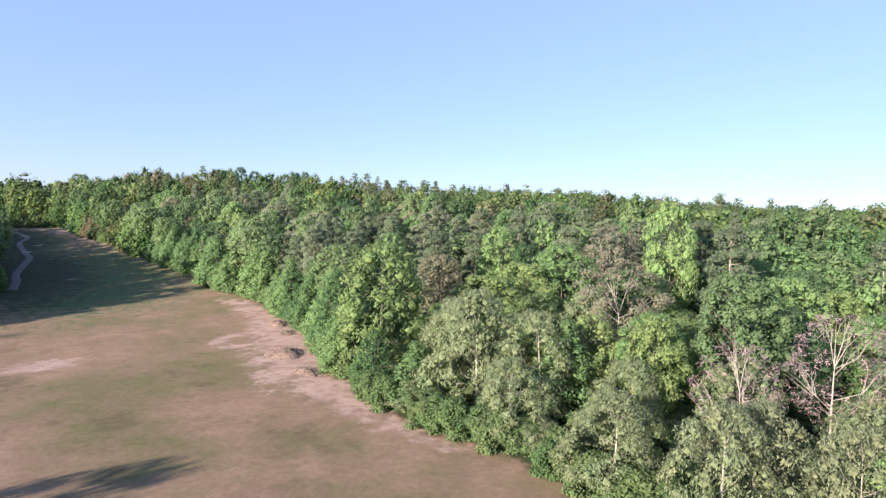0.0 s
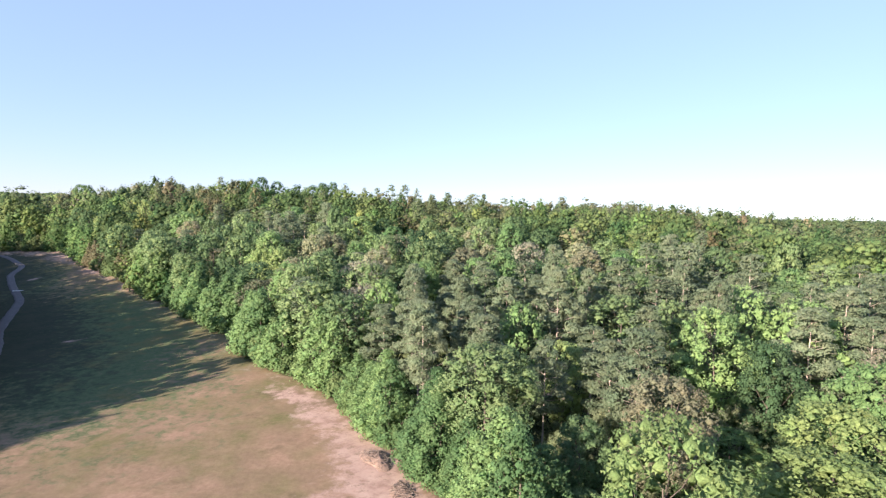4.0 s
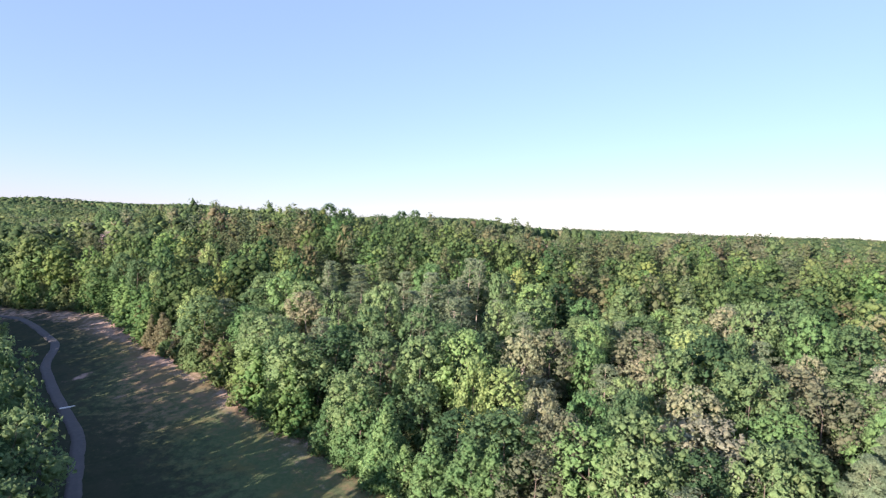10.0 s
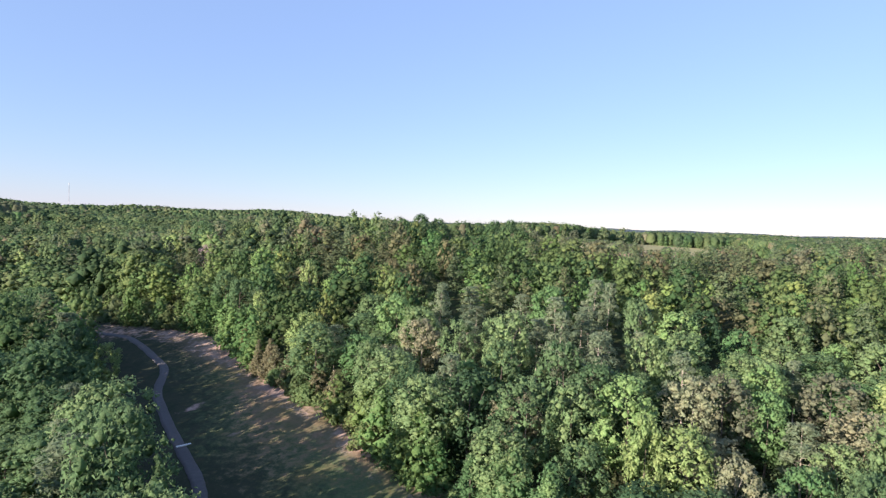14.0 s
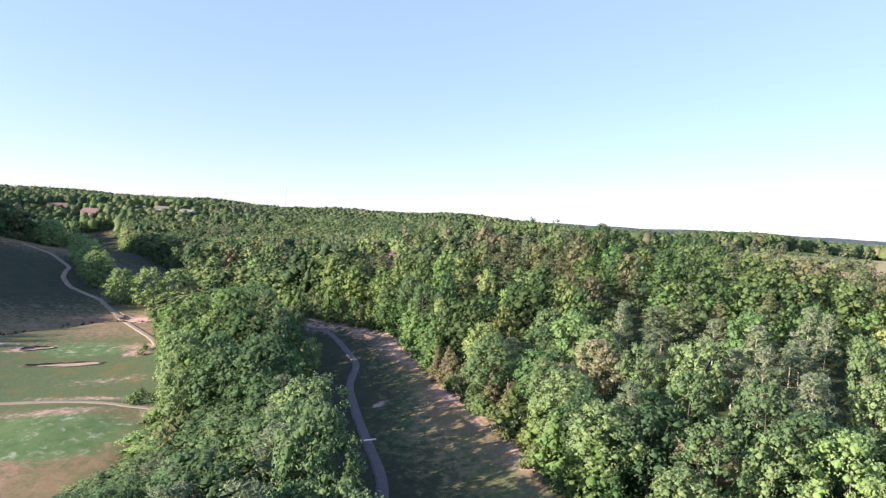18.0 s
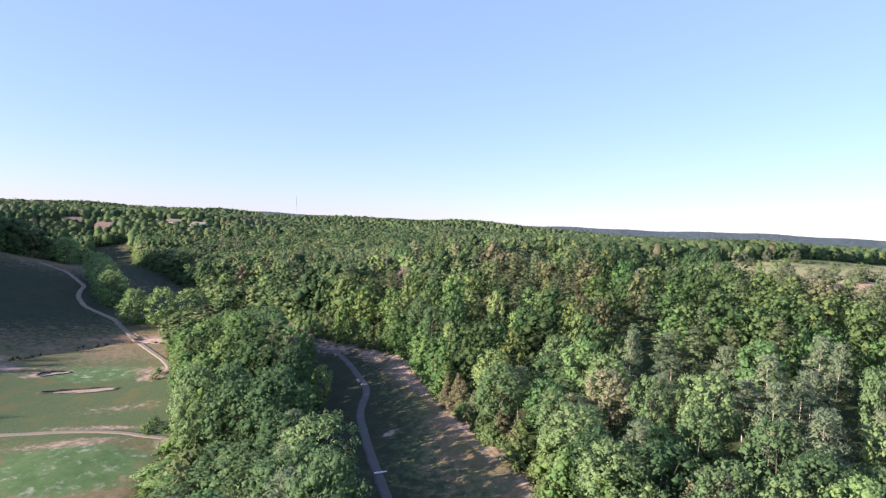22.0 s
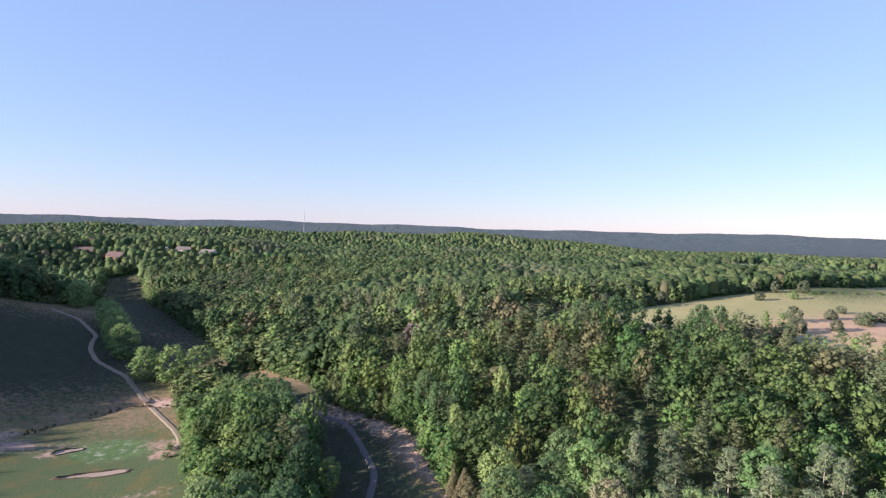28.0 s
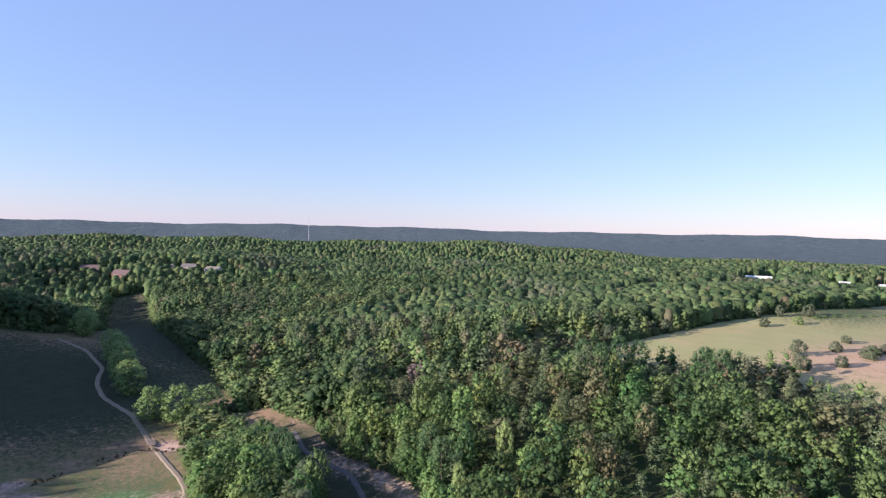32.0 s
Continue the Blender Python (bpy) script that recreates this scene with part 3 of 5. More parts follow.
        cf = (CORE_F[None] + 6 * np.arange(n)[:, None, None]).reshape(-1, 3) + len(v)
        out = (C - mid) * np.array([1, 1, .7])
        out /= np.linalg.norm(out, axis=1)[:, None] + 1e-6
        out = (out[:, None] * 0.62 + CORE[None] * 0.72 + np.array([0, 0, .15])).reshape(-1, 3)
    if len(cv):
        lie = np.concatenate([lie, out / (np.linalg.norm(out, axis=1)[:, None] + 1e-6)])
    return np.concatenate([v, cv]), f, cf, lie


def tube(points, radii, sides=7):
    v, f = [], []
    pts = [Vector(p) for p in points]
    for k, p in enumerate(pts):
        ax = (pts[min(k + 1, len(pts) - 1)] - pts[max(k - 1, 0)]).normalized()
        u = ax.orthogonal().normalized()
        w = ax.cross(u)
        for j in range(sides):
            a = 2 * math.pi * j / sides
            v.append(p + (u * math.cos(a) + w * math.sin(a)) * radii[k])
    for k in range(len(pts) - 1):
        for j in range(sides):
            f.append((k * sides + j, k * sides + (j + 1) % sides, (k + 1) * sides + (j + 1) % sides, (k + 1) * sides + j))
    return np.array(v), np.array(f)


def trunk(kind, high, wide, limbs, C):
    """A tapered trunk with limbs that reach out to the lobes of the crown; pale open trees fork their limbs."""
    r0 = high * (0.0095 if kind == "pine" else 0.014)
    top = {"pine": 0.95, "edge": 0.85, "thin": 0.60}.get(kind, 0.72)
    bend = rng.uniform(-.3, .3, 2)

    def axis_at(u):
        return np.array([bend[0] * math.sin(u * 3), bend[1] * math.sin(u * 2.4), -0.6 + u * (high * top + 0.6)])
    V, F = tube([axis_at(u) for u in np.linspace(0, 1, 7)], [r0 * (1.3 if k == 0 else 1.05 if k == 1 else 1 - 0.80 * k / 6) * (0.72 if kind in ("thin", "bare") else 1) for k in range(7)])
    vs, fs, base = [V], [F], len(V)
    order = rng.permutation(len(C))[:limbs]
    for k in order:
        end = C[k]
        u = np.clip((end[2] - (0.04 if kind == "pine" else 0.20) * high) / (high * top), 0.26, 0.97)
        q0 = axis_at(u)
        mid = q0 * 0.45 + end * 0.55 + np.array([0, 0, (-0.05 if kind == "pine" else -0.25) * np.hypot(*(end - q0)[:2])]) + rng.uniform(-.3, .3, 3)
        thick = r0 * (0.34 * (1.15 - 0.6 * u))
        twigs = [([q0, mid, end], [thick, thick * .62, thick * .2])]
        if kind in ("thin", "bare", "pine"):
            for _ in range(2):
                side = end + rng.uniform(-1, 1, 3) * np.array([.30, .30, .16]) * wide
                twigs.append(([mid, mid * .4 + side * .6 + rng.uniform(-.2, .2, 3), side], [thick * .5, thick * .3, thick * .12]))
        for q, rr in twigs:
            v, f = tube(q, rr, 5)
            vs.append(v)
            fs.append(f + base)
            base += len(v)
    return np.concatenate(vs), np.concatenate(fs)


BARK = {"thin": M_PALEBARK, "pine": M_PINEBARK, "willow": M_PALEBARK, "bare": M_PALEBARK, "olive": M_PALEBARK}
LABELS = {
    "full": ("broad green tree leafed down to the turf", "tree"),
    "bright": ("fresh green rounded hardwood tree in the wood", "tree"),
    "broad": ("leafy green hardwood tree in the wood", "tree"), "dark": ("dark green dense hardwood tree in the wood", "tree"),
    "edge": ("bright green young tree at the edge of the wood", "tree"), "pine": ("tall pine with a bare reddish trunk and thin crown", "pine tree"),
    "willow": ("pale grey-green spreading tree with drooping leaves", "tree"), "yellow": ("yellow-green leafy tree among darker ones", "tree"),
    "olive": ("pale olive tree in flower with a rounded crown", "tree"), "bare": ("half-bare tree with pale pinkish twigs", "tree"),
    "brown": ("brownish new-leafed hardwood tree in the wood", "tree"), "cream": ("tall tree covered in pale cream blossom", "tree"), "thin": ("thinly leafed spreading tree with bare white limbs", "tree"), "cedar": ("bushy dull green cedar leafed to the ground", "tree"),
    "rust": ("young pine with rusty brown needles at the wood's edge", "tree"), "shrub": ("low green shrub at the edge of the wood", "shrub")}
NAMES = {"broad": "hardwood_tree", "bright": "maple_tree", "full": "lawn_tree", "dark": "oak_tree", "edge": "young_tree", "pine": "pine_tree", "shrub": "shrub", "bare": "bare_tree", "willow": "willow_tree",
         "olive": "flowering_tree", "yellow": "poplar_tree", "brown": "hickory_tree", "cream": "blossoming_tree", "cedar": "cedar_tree", "thin": "sycamore_tree", "rust": "young_pine"}
M_LEAF["shrub"] = foliage("leaves_shrub", (0.115, 0.200, 0.086), (0.175, 0.245, 0.112))
LEAF["shrub"] = ((0.085, 0.145, 0.062), (0.128, 0.178, 0.080))
SIZES = {"brown": (17.5, 5.2), "cream": (18, 6.0), "cedar": (9, 4.6), "thin": (18, 6.4), "broad": (18, 5.3), "bright": (17.5, 5.1), "full": (16, 6.2), "dark": (18.5, 5.3), "edge": (13, 4.3), "pine": (19.5, 4.8), "willow": (16, 6.0), "yellow": (16, 4.5), "olive": (17, 4.6), "bare": (17, 4.0), "rust": (10, 2.6), "shrub": (3.2, 2.3)}
KINDS = list(SIZES)


def sample_tree(kind, cards, size, limbs, lobes=22):
    """One tree: an empty at its foot, its trunk and its crown."""
    high, wide = SIZES[kind]
    thing = new(NAMES.get(kind, "tree"))
    thing.empty_display_size = 0.5
    label, cat = LABELS[kind]
    tagged(thing, label, cat, "woodland trees" if kind != "shrub" else "edge shrubs")
    C, r = lobes_of(kind, high, wide, lobes)
    if kind != "shrub":
        v, f = trunk(kind, high, wide, limbs, C)
        part("trunk", mesh_of("trunk", v, [f], [BARK.get(kind, M_BARK)], smooth=True), thing)
    v, f, f3, lie = crown(kind, high, wide, cards, size, (C, r))
    part("crown", mesh_of("crown", v, [f] + ([f3] if len(f3) else []), [M_LEAF[kind]], {"lie": lie}, True), thing)
    return thing


# where the trees stand
WAY = [(0, 0), (-19, 30), (-42, 62), (-76, 93), (-104, 116)]
NEAR_TREES = [("yellow", 15, 98, 15, 5.6), ("bright", 22, 101, 18, 5.8), ("broad", 31, 93, 15, 6.0), ("yellow", 12, 76, 10, 4.2),
              ("full", -9, 82, 19.5, 6.6), ("yellow", 8, 89, 14, 6.2), ("yellow", 3, 82, 11, 4.6), ("thin", 33, 110, 21, 6.4), ("thin", 25, 77, 18.5, 6.6),
              ("willow", 23, 88, 12, 5.4), ("willow", 13, 83, 10, 4.6), ("brown", 0, 103, 16, 5.0), ("dark", 17, 114, 17, 4.4), ("yellow", -7, 125, 14, 3.6),
              ("bright", 13, 120, 20, 5.2)]
WILLOWS = [("willow", 16, 50, 9, 4.6), ("willow", 27, 47, 10, 5.0), ("willow", 38, 48, 10.5, 5.2), ("willow", 20, 58, 10, 4.6), ("willow", 8, 60, 9, 4.2), ("willow", 31, 57, 11, 5.0), ("edge", 15, 66, 12, 4.4), ("willow", 2, 74, 13, 5.0), ("edge", -3, 70, 8, 3.6), ("bright", 26, 67, 13, 4.4), ("yellow", 19, 70, 12, 3.8), ("edge", -12, 90, 9, 4.0), ("edge", -15, 97, 11, 4.4), ("dark", 40, 64, 15, 4.6), ("bright", 46, 74, 17, 5.2)]
CANOPY_TREES = [("cream", -46, 184, 18, 7.5), ("cream", -43, 165, 16, 6.0), ("brown", -62, 223, 19, 5.4), ("cream", -2, 204, 19, 5.6), ("yellow", -31, 222, 19, 6.4),
              ("brown", -67, 190, 17, 4.4), ("brown", -21, 196, 18, 5.6), ("brown", -5, 240, 18, 7.0), ("brown", -42, 226, 18, 6.0), ("willow", 12, 66, 13, 5.6),
              ("willow", 5, 69, 15, 6.4)]
EDGE_TREES = [("bright", 41, 100, 26, 4.2), ("bare", 37, 52, 17, 4.5), ("broad", 33, 62, 19, 5.2), ("willow", 22, 43, 11, 4.2), ("willow", 31, 40, 11, 4.2),
              ("yellow", 23, 60, 14, 3.0), ("bare", 27, 50, 14, 3.5), ("olive", -68, 222, 19, 4.8), ("yellow", -80, 207, 19, 3.4), ("yellow", -74, 206, 18, 5.0),
              ("yellow", -178, 286, 17, 2.6), ("yellow", -170, 309, 20, 3.2), ("bare", -235, 361, 17, 5.2), ("olive", -122, 254, 18, 5.0)]
SKYLINE_TREES = [("dark", -143, 394, 23.5, 5.6), ("dark", -150, 390, 21, 5.0), ("dark", -135, 398, 21, 5.4), ("dark", -160, 396, 20, 5.4), ("dark", -98, 396, 22, 4.6), ("dark", -105, 400, 21, 5.0), ("dark", -262, 402, 22, 5.5), ("dark", -254, 398, 21, 5.0)]
LAWN_TREES = [("full", -404, 327, 20, 9.1), ("full", -420, 336, 19, 8.6), ("full", -436, 345, 20, 8.8), ("full", -455, 354, 19, 8.1), ("full", -472, 362, 17, 7.3),
              ("full", -545, 392, 19, 9.0), ("full", -522, 374, 19, 8.6), ("full", -534, 383, 20, 8.8), ("full", -560, 398, 18, 8.2), ("bare", -190, 228, 11, 3.4), ("yellow", -203, 252, 14, 3.2), ("full", -364, 312, 18, 8.3), ("full", -351, 317, 19, 8.3),
              ("full", -341, 325, 18, 8.1), ("pine", -200, 232, 15, 3.6), ("dark", -199, 297 + 9, 19, 5.0), ("broad", -190, 299, 18, 5.2)]
LANDMARKS = NEAR_TREES + WILLOWS + CANOPY_TREES + EDGE_TREES + SKYLINE_TREES + LAWN_TREES


def scatter(lo, hi, gap, tries, busy):
    """Places at least gap apart, in a rectangle, kept out of clearings."""
    cell, taken, out = gap, {}, []
    for bx, by in busy:
        taken.setdefault((int(bx // cell), int(by // cell)), []).append((bx, by))
    P = rng.uniform(lo, hi, (tries, 2))
    for px, py in P:
        k = (int(px // cell), int(py // cell))
        if any((px - qx) ** 2 + (py - qy) ** 2 < gap * gap for dx in (-1, 0, 1) for dy in (-1, 0, 1) for qx, qy in taken.get((k[0] + dx, k[1] + dy), ())):
            continue
        taken.setdefault(k, []).append((px, py))
        out.append((px, py))
    return np.array(out)


LOTS = [(-700, 616, 12), (-668, 624, 12), (-748, 560, 12), (-796, 552, 12), (-726, 606, 9), (-44, 1063, 22), (61, 1060, 16), (104, 1030, 18)]


def wooded(x, y, margin):
    free = ~(inside(FAIRWAY, x, y) | inside(GREENS, x, y) | inside(FIELD, x, y))
    d = np.minimum(off(FAIRWAY, x, y), np.minimum(off(GREENS, x, y), off(FIELD, x, y)))
    ok = free & (d > margin)
    for a, b, r in LOTS:
        ok &= np.hypot(x - a, y - b) > r
    ok &= off([(-227, 225), (-212, 230)], x, y, False) > 5
    ok &= (off(DITCH, x, y, False) > 4)
    return ok, d


def patchy(x, y, s, o):
    return np.sin(x / s + o) * np.cos(y / (s * 0.83) + o * 1.7) + 0.6 * np.sin(x / (s * 0.41) + y / (s * 0.57) + o * 3)


marks = [(m[1], m[2]) for m in LANDMARKS]
near = scatter((-480, -120), (230, 560), 7.4, 60000, marks)
ok, edge_d = wooded(near[:, 0], near[:, 1], 1.2)
near, edge_d = near[ok], edge_d[ok]
reach = off(WAY, near[:, 0], near[:, 1], False)
keep = (reach < 420)
keep &= (near[:, 1] > 12) | (near[:, 0] < -95)
near, edge_d, reach = near[keep], edge_d[keep], reach[keep]
fair_d = off(FAIRWAY, near[:, 0], near[:, 1])
reach = np.where(near[:, 0] > 0.85 * near[:, 1] + 62, 300, np.where((near[:, 0] < -106) & (near[:, 1] < 128), np.maximum(reach, 200), reach))
trees = [list(m) + [float(off(WAY, m[1], m[2], False))] for m in LANDMARKS]
pinewood = patchy(near[:, 0], near[:, 1], 38, 0.6)
pinewood = pinewood + 1.3 * np.exp(-(((near[:, 0] + 20) / 38) ** 2 + ((near[:, 1] - 150) / 34) ** 2)) + 2.2 * np.exp(-(((near[:, 0] + 40) / 100) ** 2 + ((near[:, 1] - 375) / 48) ** 2))
pinewood = pinewood + 2.2 * np.exp(-(((near[:, 0] - 14) / 40) ** 2 + ((near[:, 1] - 132) / 40) ** 2))
FIELD_D = off(FIELD, near[:, 0], near[:, 1])
n_at = 0
for (px, py), ed, fd, pw, rc in zip(near, edge_d, fair_d, pinewood, reach):
    u = rng.uniform()
    strip = px < -100 and fd < 60 and px < -0.62 * py - 30
    if strip and ed >= 4.5:
        kind = ("dark" if u < .48 else "pine" if u < .66 else "bright" if u < .82 else "broad") if py < 236 else ("dark" if u < .40 else "bright" if u < .72 else "pine" if u < .80 else "broad")
    elif fd < 4.5 and -175 < px < -138 and py > 232:
        kind = "rust" if u < .75 else "edge"
    elif ed < 4.5:
        kind = "edge" if u < .66 else "shrub" if u < .74 else "broad"
    elif pw > 0.75:
        kind = "pine" if u < (.86 if pw > 1.6 else .72) else "broad" if u < .94 else "bright"
    else:
        kind = ("bright" if u < .34 else "yellow" if u < .50 else "broad" if u < .74 else "dark" if u < .84 else "pine") if px > -20 and py < 115 else \
            "broad" if u < .40 else "dark" if u < .60 else "pine" if u < .68 else "brown" if u < .73 else "olive" if u < (.84 if math.hypot(px + 25, py - 212) < 62 else .76) else "yellow" if u < .83 else "bright"
    low = 0.74 if strip and px < -282 else (1.28 if fd < 28 else 1.12) if strip else 1.0
    if FIELD_D[n_at] < 14:
        kind, low = ("cedar", 1.0) if u < .75 else ("pine", 0.60)
    elif FIELD_D[n_at] < 75 and py < 470:
        low = 1.02 if FIELD_D[n_at] > 38 else 0.55 if px < -85 else 0.70
        kind = "brown" if kind == "pine" and u < .35 else kind
    n_at += 1
    H, W = SIZES[kind]
    W *= 1.25 if strip else 1
    if off([(10, 44), (25, 74)], px, py, False) < 5:
        H *= 0.5
    H *= 1 + 0.10 * patchy(px, py, 17, 1.3) if kind not in ("edge", "shrub") else 1
    trees.append([kind, px, py, low * H * rng.uniform(.76, 1.16), W * rng.uniform(.74, 1.24), rc])
# a leafy skirt where the wood meets the turf
for poly, gap in ((FAIRWAY, 2.6), (GREENS, 4.5), (FIELD, 5.0)):
    p = np.array(poly + poly[:1], float)
    for a, b in zip(p[:-1], p[1:]):
        n = max(1, int(np.hypot(*(b - a)) / gap))
        out = np.array([b[1] - a[1], a[0] - b[0]]) / np.hypot(*(b - a))
        for k in range(n):
            q = a + (b - a) * (k + rng.uniform(0, 1)) / n
            for side in (1, -1):
                w = q + out * side * rng.uniform(1.0, 3.4)
                ok, ed = wooded(w[:1], w[1:], 0.6)
                rc = float(off(WAY, w[0], w[1], False))
                if ok[0] and (rc < 420 or poly is not FAIRWAY):
                    kind = ("rust" if -178 < w[0] < -138 and w[1] > 232 and poly is FAIRWAY and side and rng.uniform() < .6 else "edge" if rng.uniform() < .55 else "shrub")
                    H, W = SIZES[kind]
                    g = rng.uniform(.55, 1.15) if kind != "shrub" else rng.uniform(.8, 1.7)
                    trees.append([kind, float(w[0]), float(w[1]), H * g, W * (g + .25) * .85, rc])
# trees mostly out of view, added to throw shadows on the fairway
trees += [[k, x, y, h, w, float(off(WAY, x, y, False))] for k, x, y, h, w in (("broad", -64, 8, 15, 5), ("dark", -112, 112, 15, 3.8), ("dark", -119, 96, 16, 4.2), ("dark", -116, 124, 12, 4.0),
          ("broad", -130, 78, 18, 5), ("dark", -121, 134, 18, 5), ("dark", -128, 150, 20, 5.5), ("dark", -134, 158, 17, 5.5), ("dark", -127, 143, 19, 5), ("dark", -141, 168, 20, 5.5), ("dark", -155, 186, 22, 5.5), ("dark", -149, 176, 22, 5.5))]
WEST_ROW = [(-120, 150), (-135, 166), (-152, 184), (-171, 208), (-193, 228), (-209, 249), (-226, 272), (-243, 286), (-270, 298)]
p = np.array(WEST_ROW, float)
for a, b in zip(p[:-1], p[1:]):
    n = int(np.hypot(*(b - a)) / 3.6)
    out = np.array([b[1] - a[1], a[0] - b[0]]) / np.hypot(*(b - a))
    for k in range(n):
        q = a + (b - a) * (k + rng.uniform(.2, .8)) / n - out * rng.uniform(2.5, 6.0)
        if k % 2:
            trees.append(["dark" if rng.uniform() < .6 else "pine", float(q[0]), float(q[1]), rng.uniform(17.5, 22) if q[1] > 195 else rng.uniform(9.5, 18.0), rng.uniform(4.4, 5.6), 100.0])
        else:
            trees.append(["edge", float(q[0]), float(q[1]), rng.uniform(6, 10), rng.uniform(3.4, 4.6), 100.0])
under = []
for px, py in scatter((-300, 90), (-100, 330), 3.3, 16000, []):
    ok, ed = wooded(np.array([px]), np.array([py]), 2.5)
    if ok[0] and px < -0.62 * py - 20:
        g = rng.uniform(1.2, 2.4)
        trees.append(["shrub", float(px), float(py), 3.2 * g, 2.3 * (.5 + g * .6), 300.0])
for px, py in scatter((-130, 60), (110, 300), 5.0, 9000, []):
    ok, ed = wooded(np.array([px]), np.array([py]), 3)
    rc = float(off(WAY, px, py, False))
    if ok[0] and rc < 135 and px > -0.95 * py + 40 and not (py < 110 and px < 60):
        g = rng.uniform(0.9, 1.9)
        under.append(["shrub", float(px), float(py), 3.2 * g, 2.3 * (.5 + g * .6), rc])
for px, py in scatter((-10, 30), (75, 120), 3.6, 3000, []):
    ok, ed = wooded(np.array([px]), np.array([py]), 1.5)
    if ok[0]:
        kind = ("willow", "willow", "edge", "shrub", "broad")[int(rng.integers(5))]
        H, W = SIZES[kind]
        g = rng.uniform(.35, .55) if kind != "shrub" else rng.uniform(1.0, 1.9)
        trees.append([kind, float(px), float(py), H * g, W * (g + .15), float(off(WAY, px, py, False))])
for t in trees:  # kept low to fit the camera's view of the nearer green
    if -235 < t[1] < -150 and t[2] < 214:
        t[3] = min(t[3], 2.5 + 0.5 * float(off(GREENS, t[1], t[2])))
for t in trees[len(LANDMARKS):]:  # belt of trees between the two fairways, capped to fit the camera's view past it
    if -348 < t[1] < -258 and t[2] < 290 + 0.44 * (-240 - t[1]) + 4:
        t[3] = min(t[3], 18.0 if t[1] > -280 else 15.5 if t[1] > -302 else 8.0)
for t in trees[len(LANDMARKS):]:  # cut low to keep the pale trees at the wood's start in the camera's view
    if -10 < t[1] < 48 and 34 < t[2] < 74 and t[3] > 3.6:
        t[3], t[4] = 3.6, min(t[4], 2.8)
for t in trees[len(LANDMARKS):]:  # lowered so the camera sees the tall single trees by the fairway's start
    if -12 < t[1] < 42 and 58 < t[2] < 110 and t[3] > 6:
        t[3], t[4] = t[3] * 0.62, t[4] * 0.72
trees.sort(key=lambda t: t[5])

# the nearest trees stand as things of their own, the rest of the wood is joined
FINE = {k: [sample_tree(k, {"shrub": 2600, "edge": 5000, "pine": 7000, "willow": 8000, "bare": 2600, "thin": 5200}.get(k, 6800), 0.27 if k != "pine" else 0.34, {"pine": 34, "thin": 12, "bare": 12}.get(k, 10), {"shrub": 26, "pine": 60, "thin": 46}.get(k, 100))
            for _ in range(3 if k == "pine" else 2 if k in ("broad", "willow", "edge", "bright", "yellow") else 1)] for k in KINDS}
PLAIN = {k: [sample_tree(k, {"shrub": 520, "pine": 1900, "thin": 1000}.get(k, 2100), 0.40 if k != "pine" else 0.46, {"pine": 12}.get(k, 6), {"shrub": 16, "pine": 42}.get(k, 66))
             for _ in range(4 if k in ("broad", "pine", "edge", "dark") else 2)] for k in KINDS}
used, count, rest = set(), {}, []
fixed = {(m[0], m[1], m[2]) for m in LANDMARKS}
for k, (kind, px, py, H, W, rc) in enumerate(trees):
    count[kind] = count.get(kind, 0) + 1
    if (rc > 165 or count[kind] > {"broad": 230, "shrub": 200, "edge": 200, "pine": 190}.get(kind, 110)) and (kind, px, py) not in fixed:
        rest.append((kind, px, py, H, W, rc))
        continue
    pool = FINE[kind] if px > -40 and (30 < py < 125 and off([(0, 0), (-20, 32)], px, py, False) < (96 if H > 9 else 80) or off([(-20, 32), (-42, 62)], px, py, False) < 78 or kind == "pine" and py < 180 and rc < 112) else PLAIN[kind]
    src = pool[k % len(pool)]
    h0, w0 = SIZES[kind]
    m = pose(px, py, float(land(px, py)) - 0.1, rng.uniform(-2, 2), rng.uniform(-2, 2), rng.uniform(0, 360)) @ Matrix.Diagonal((W / w0, W / w0, H / h0, 1))
    if src.name in used:
        copy_thing(src, m @ Matrix.Diagonal([1 / k for k in src.scale] + [1]))
    else:
        src.matrix_basis = m
        used.add(src.name)
for pool in (*FINE.values(), *PLAIN.values()):
    for src in pool:
        if src.name not in used:
            for o in (*src.children, src):
                bpy.data.objects.remove(o)


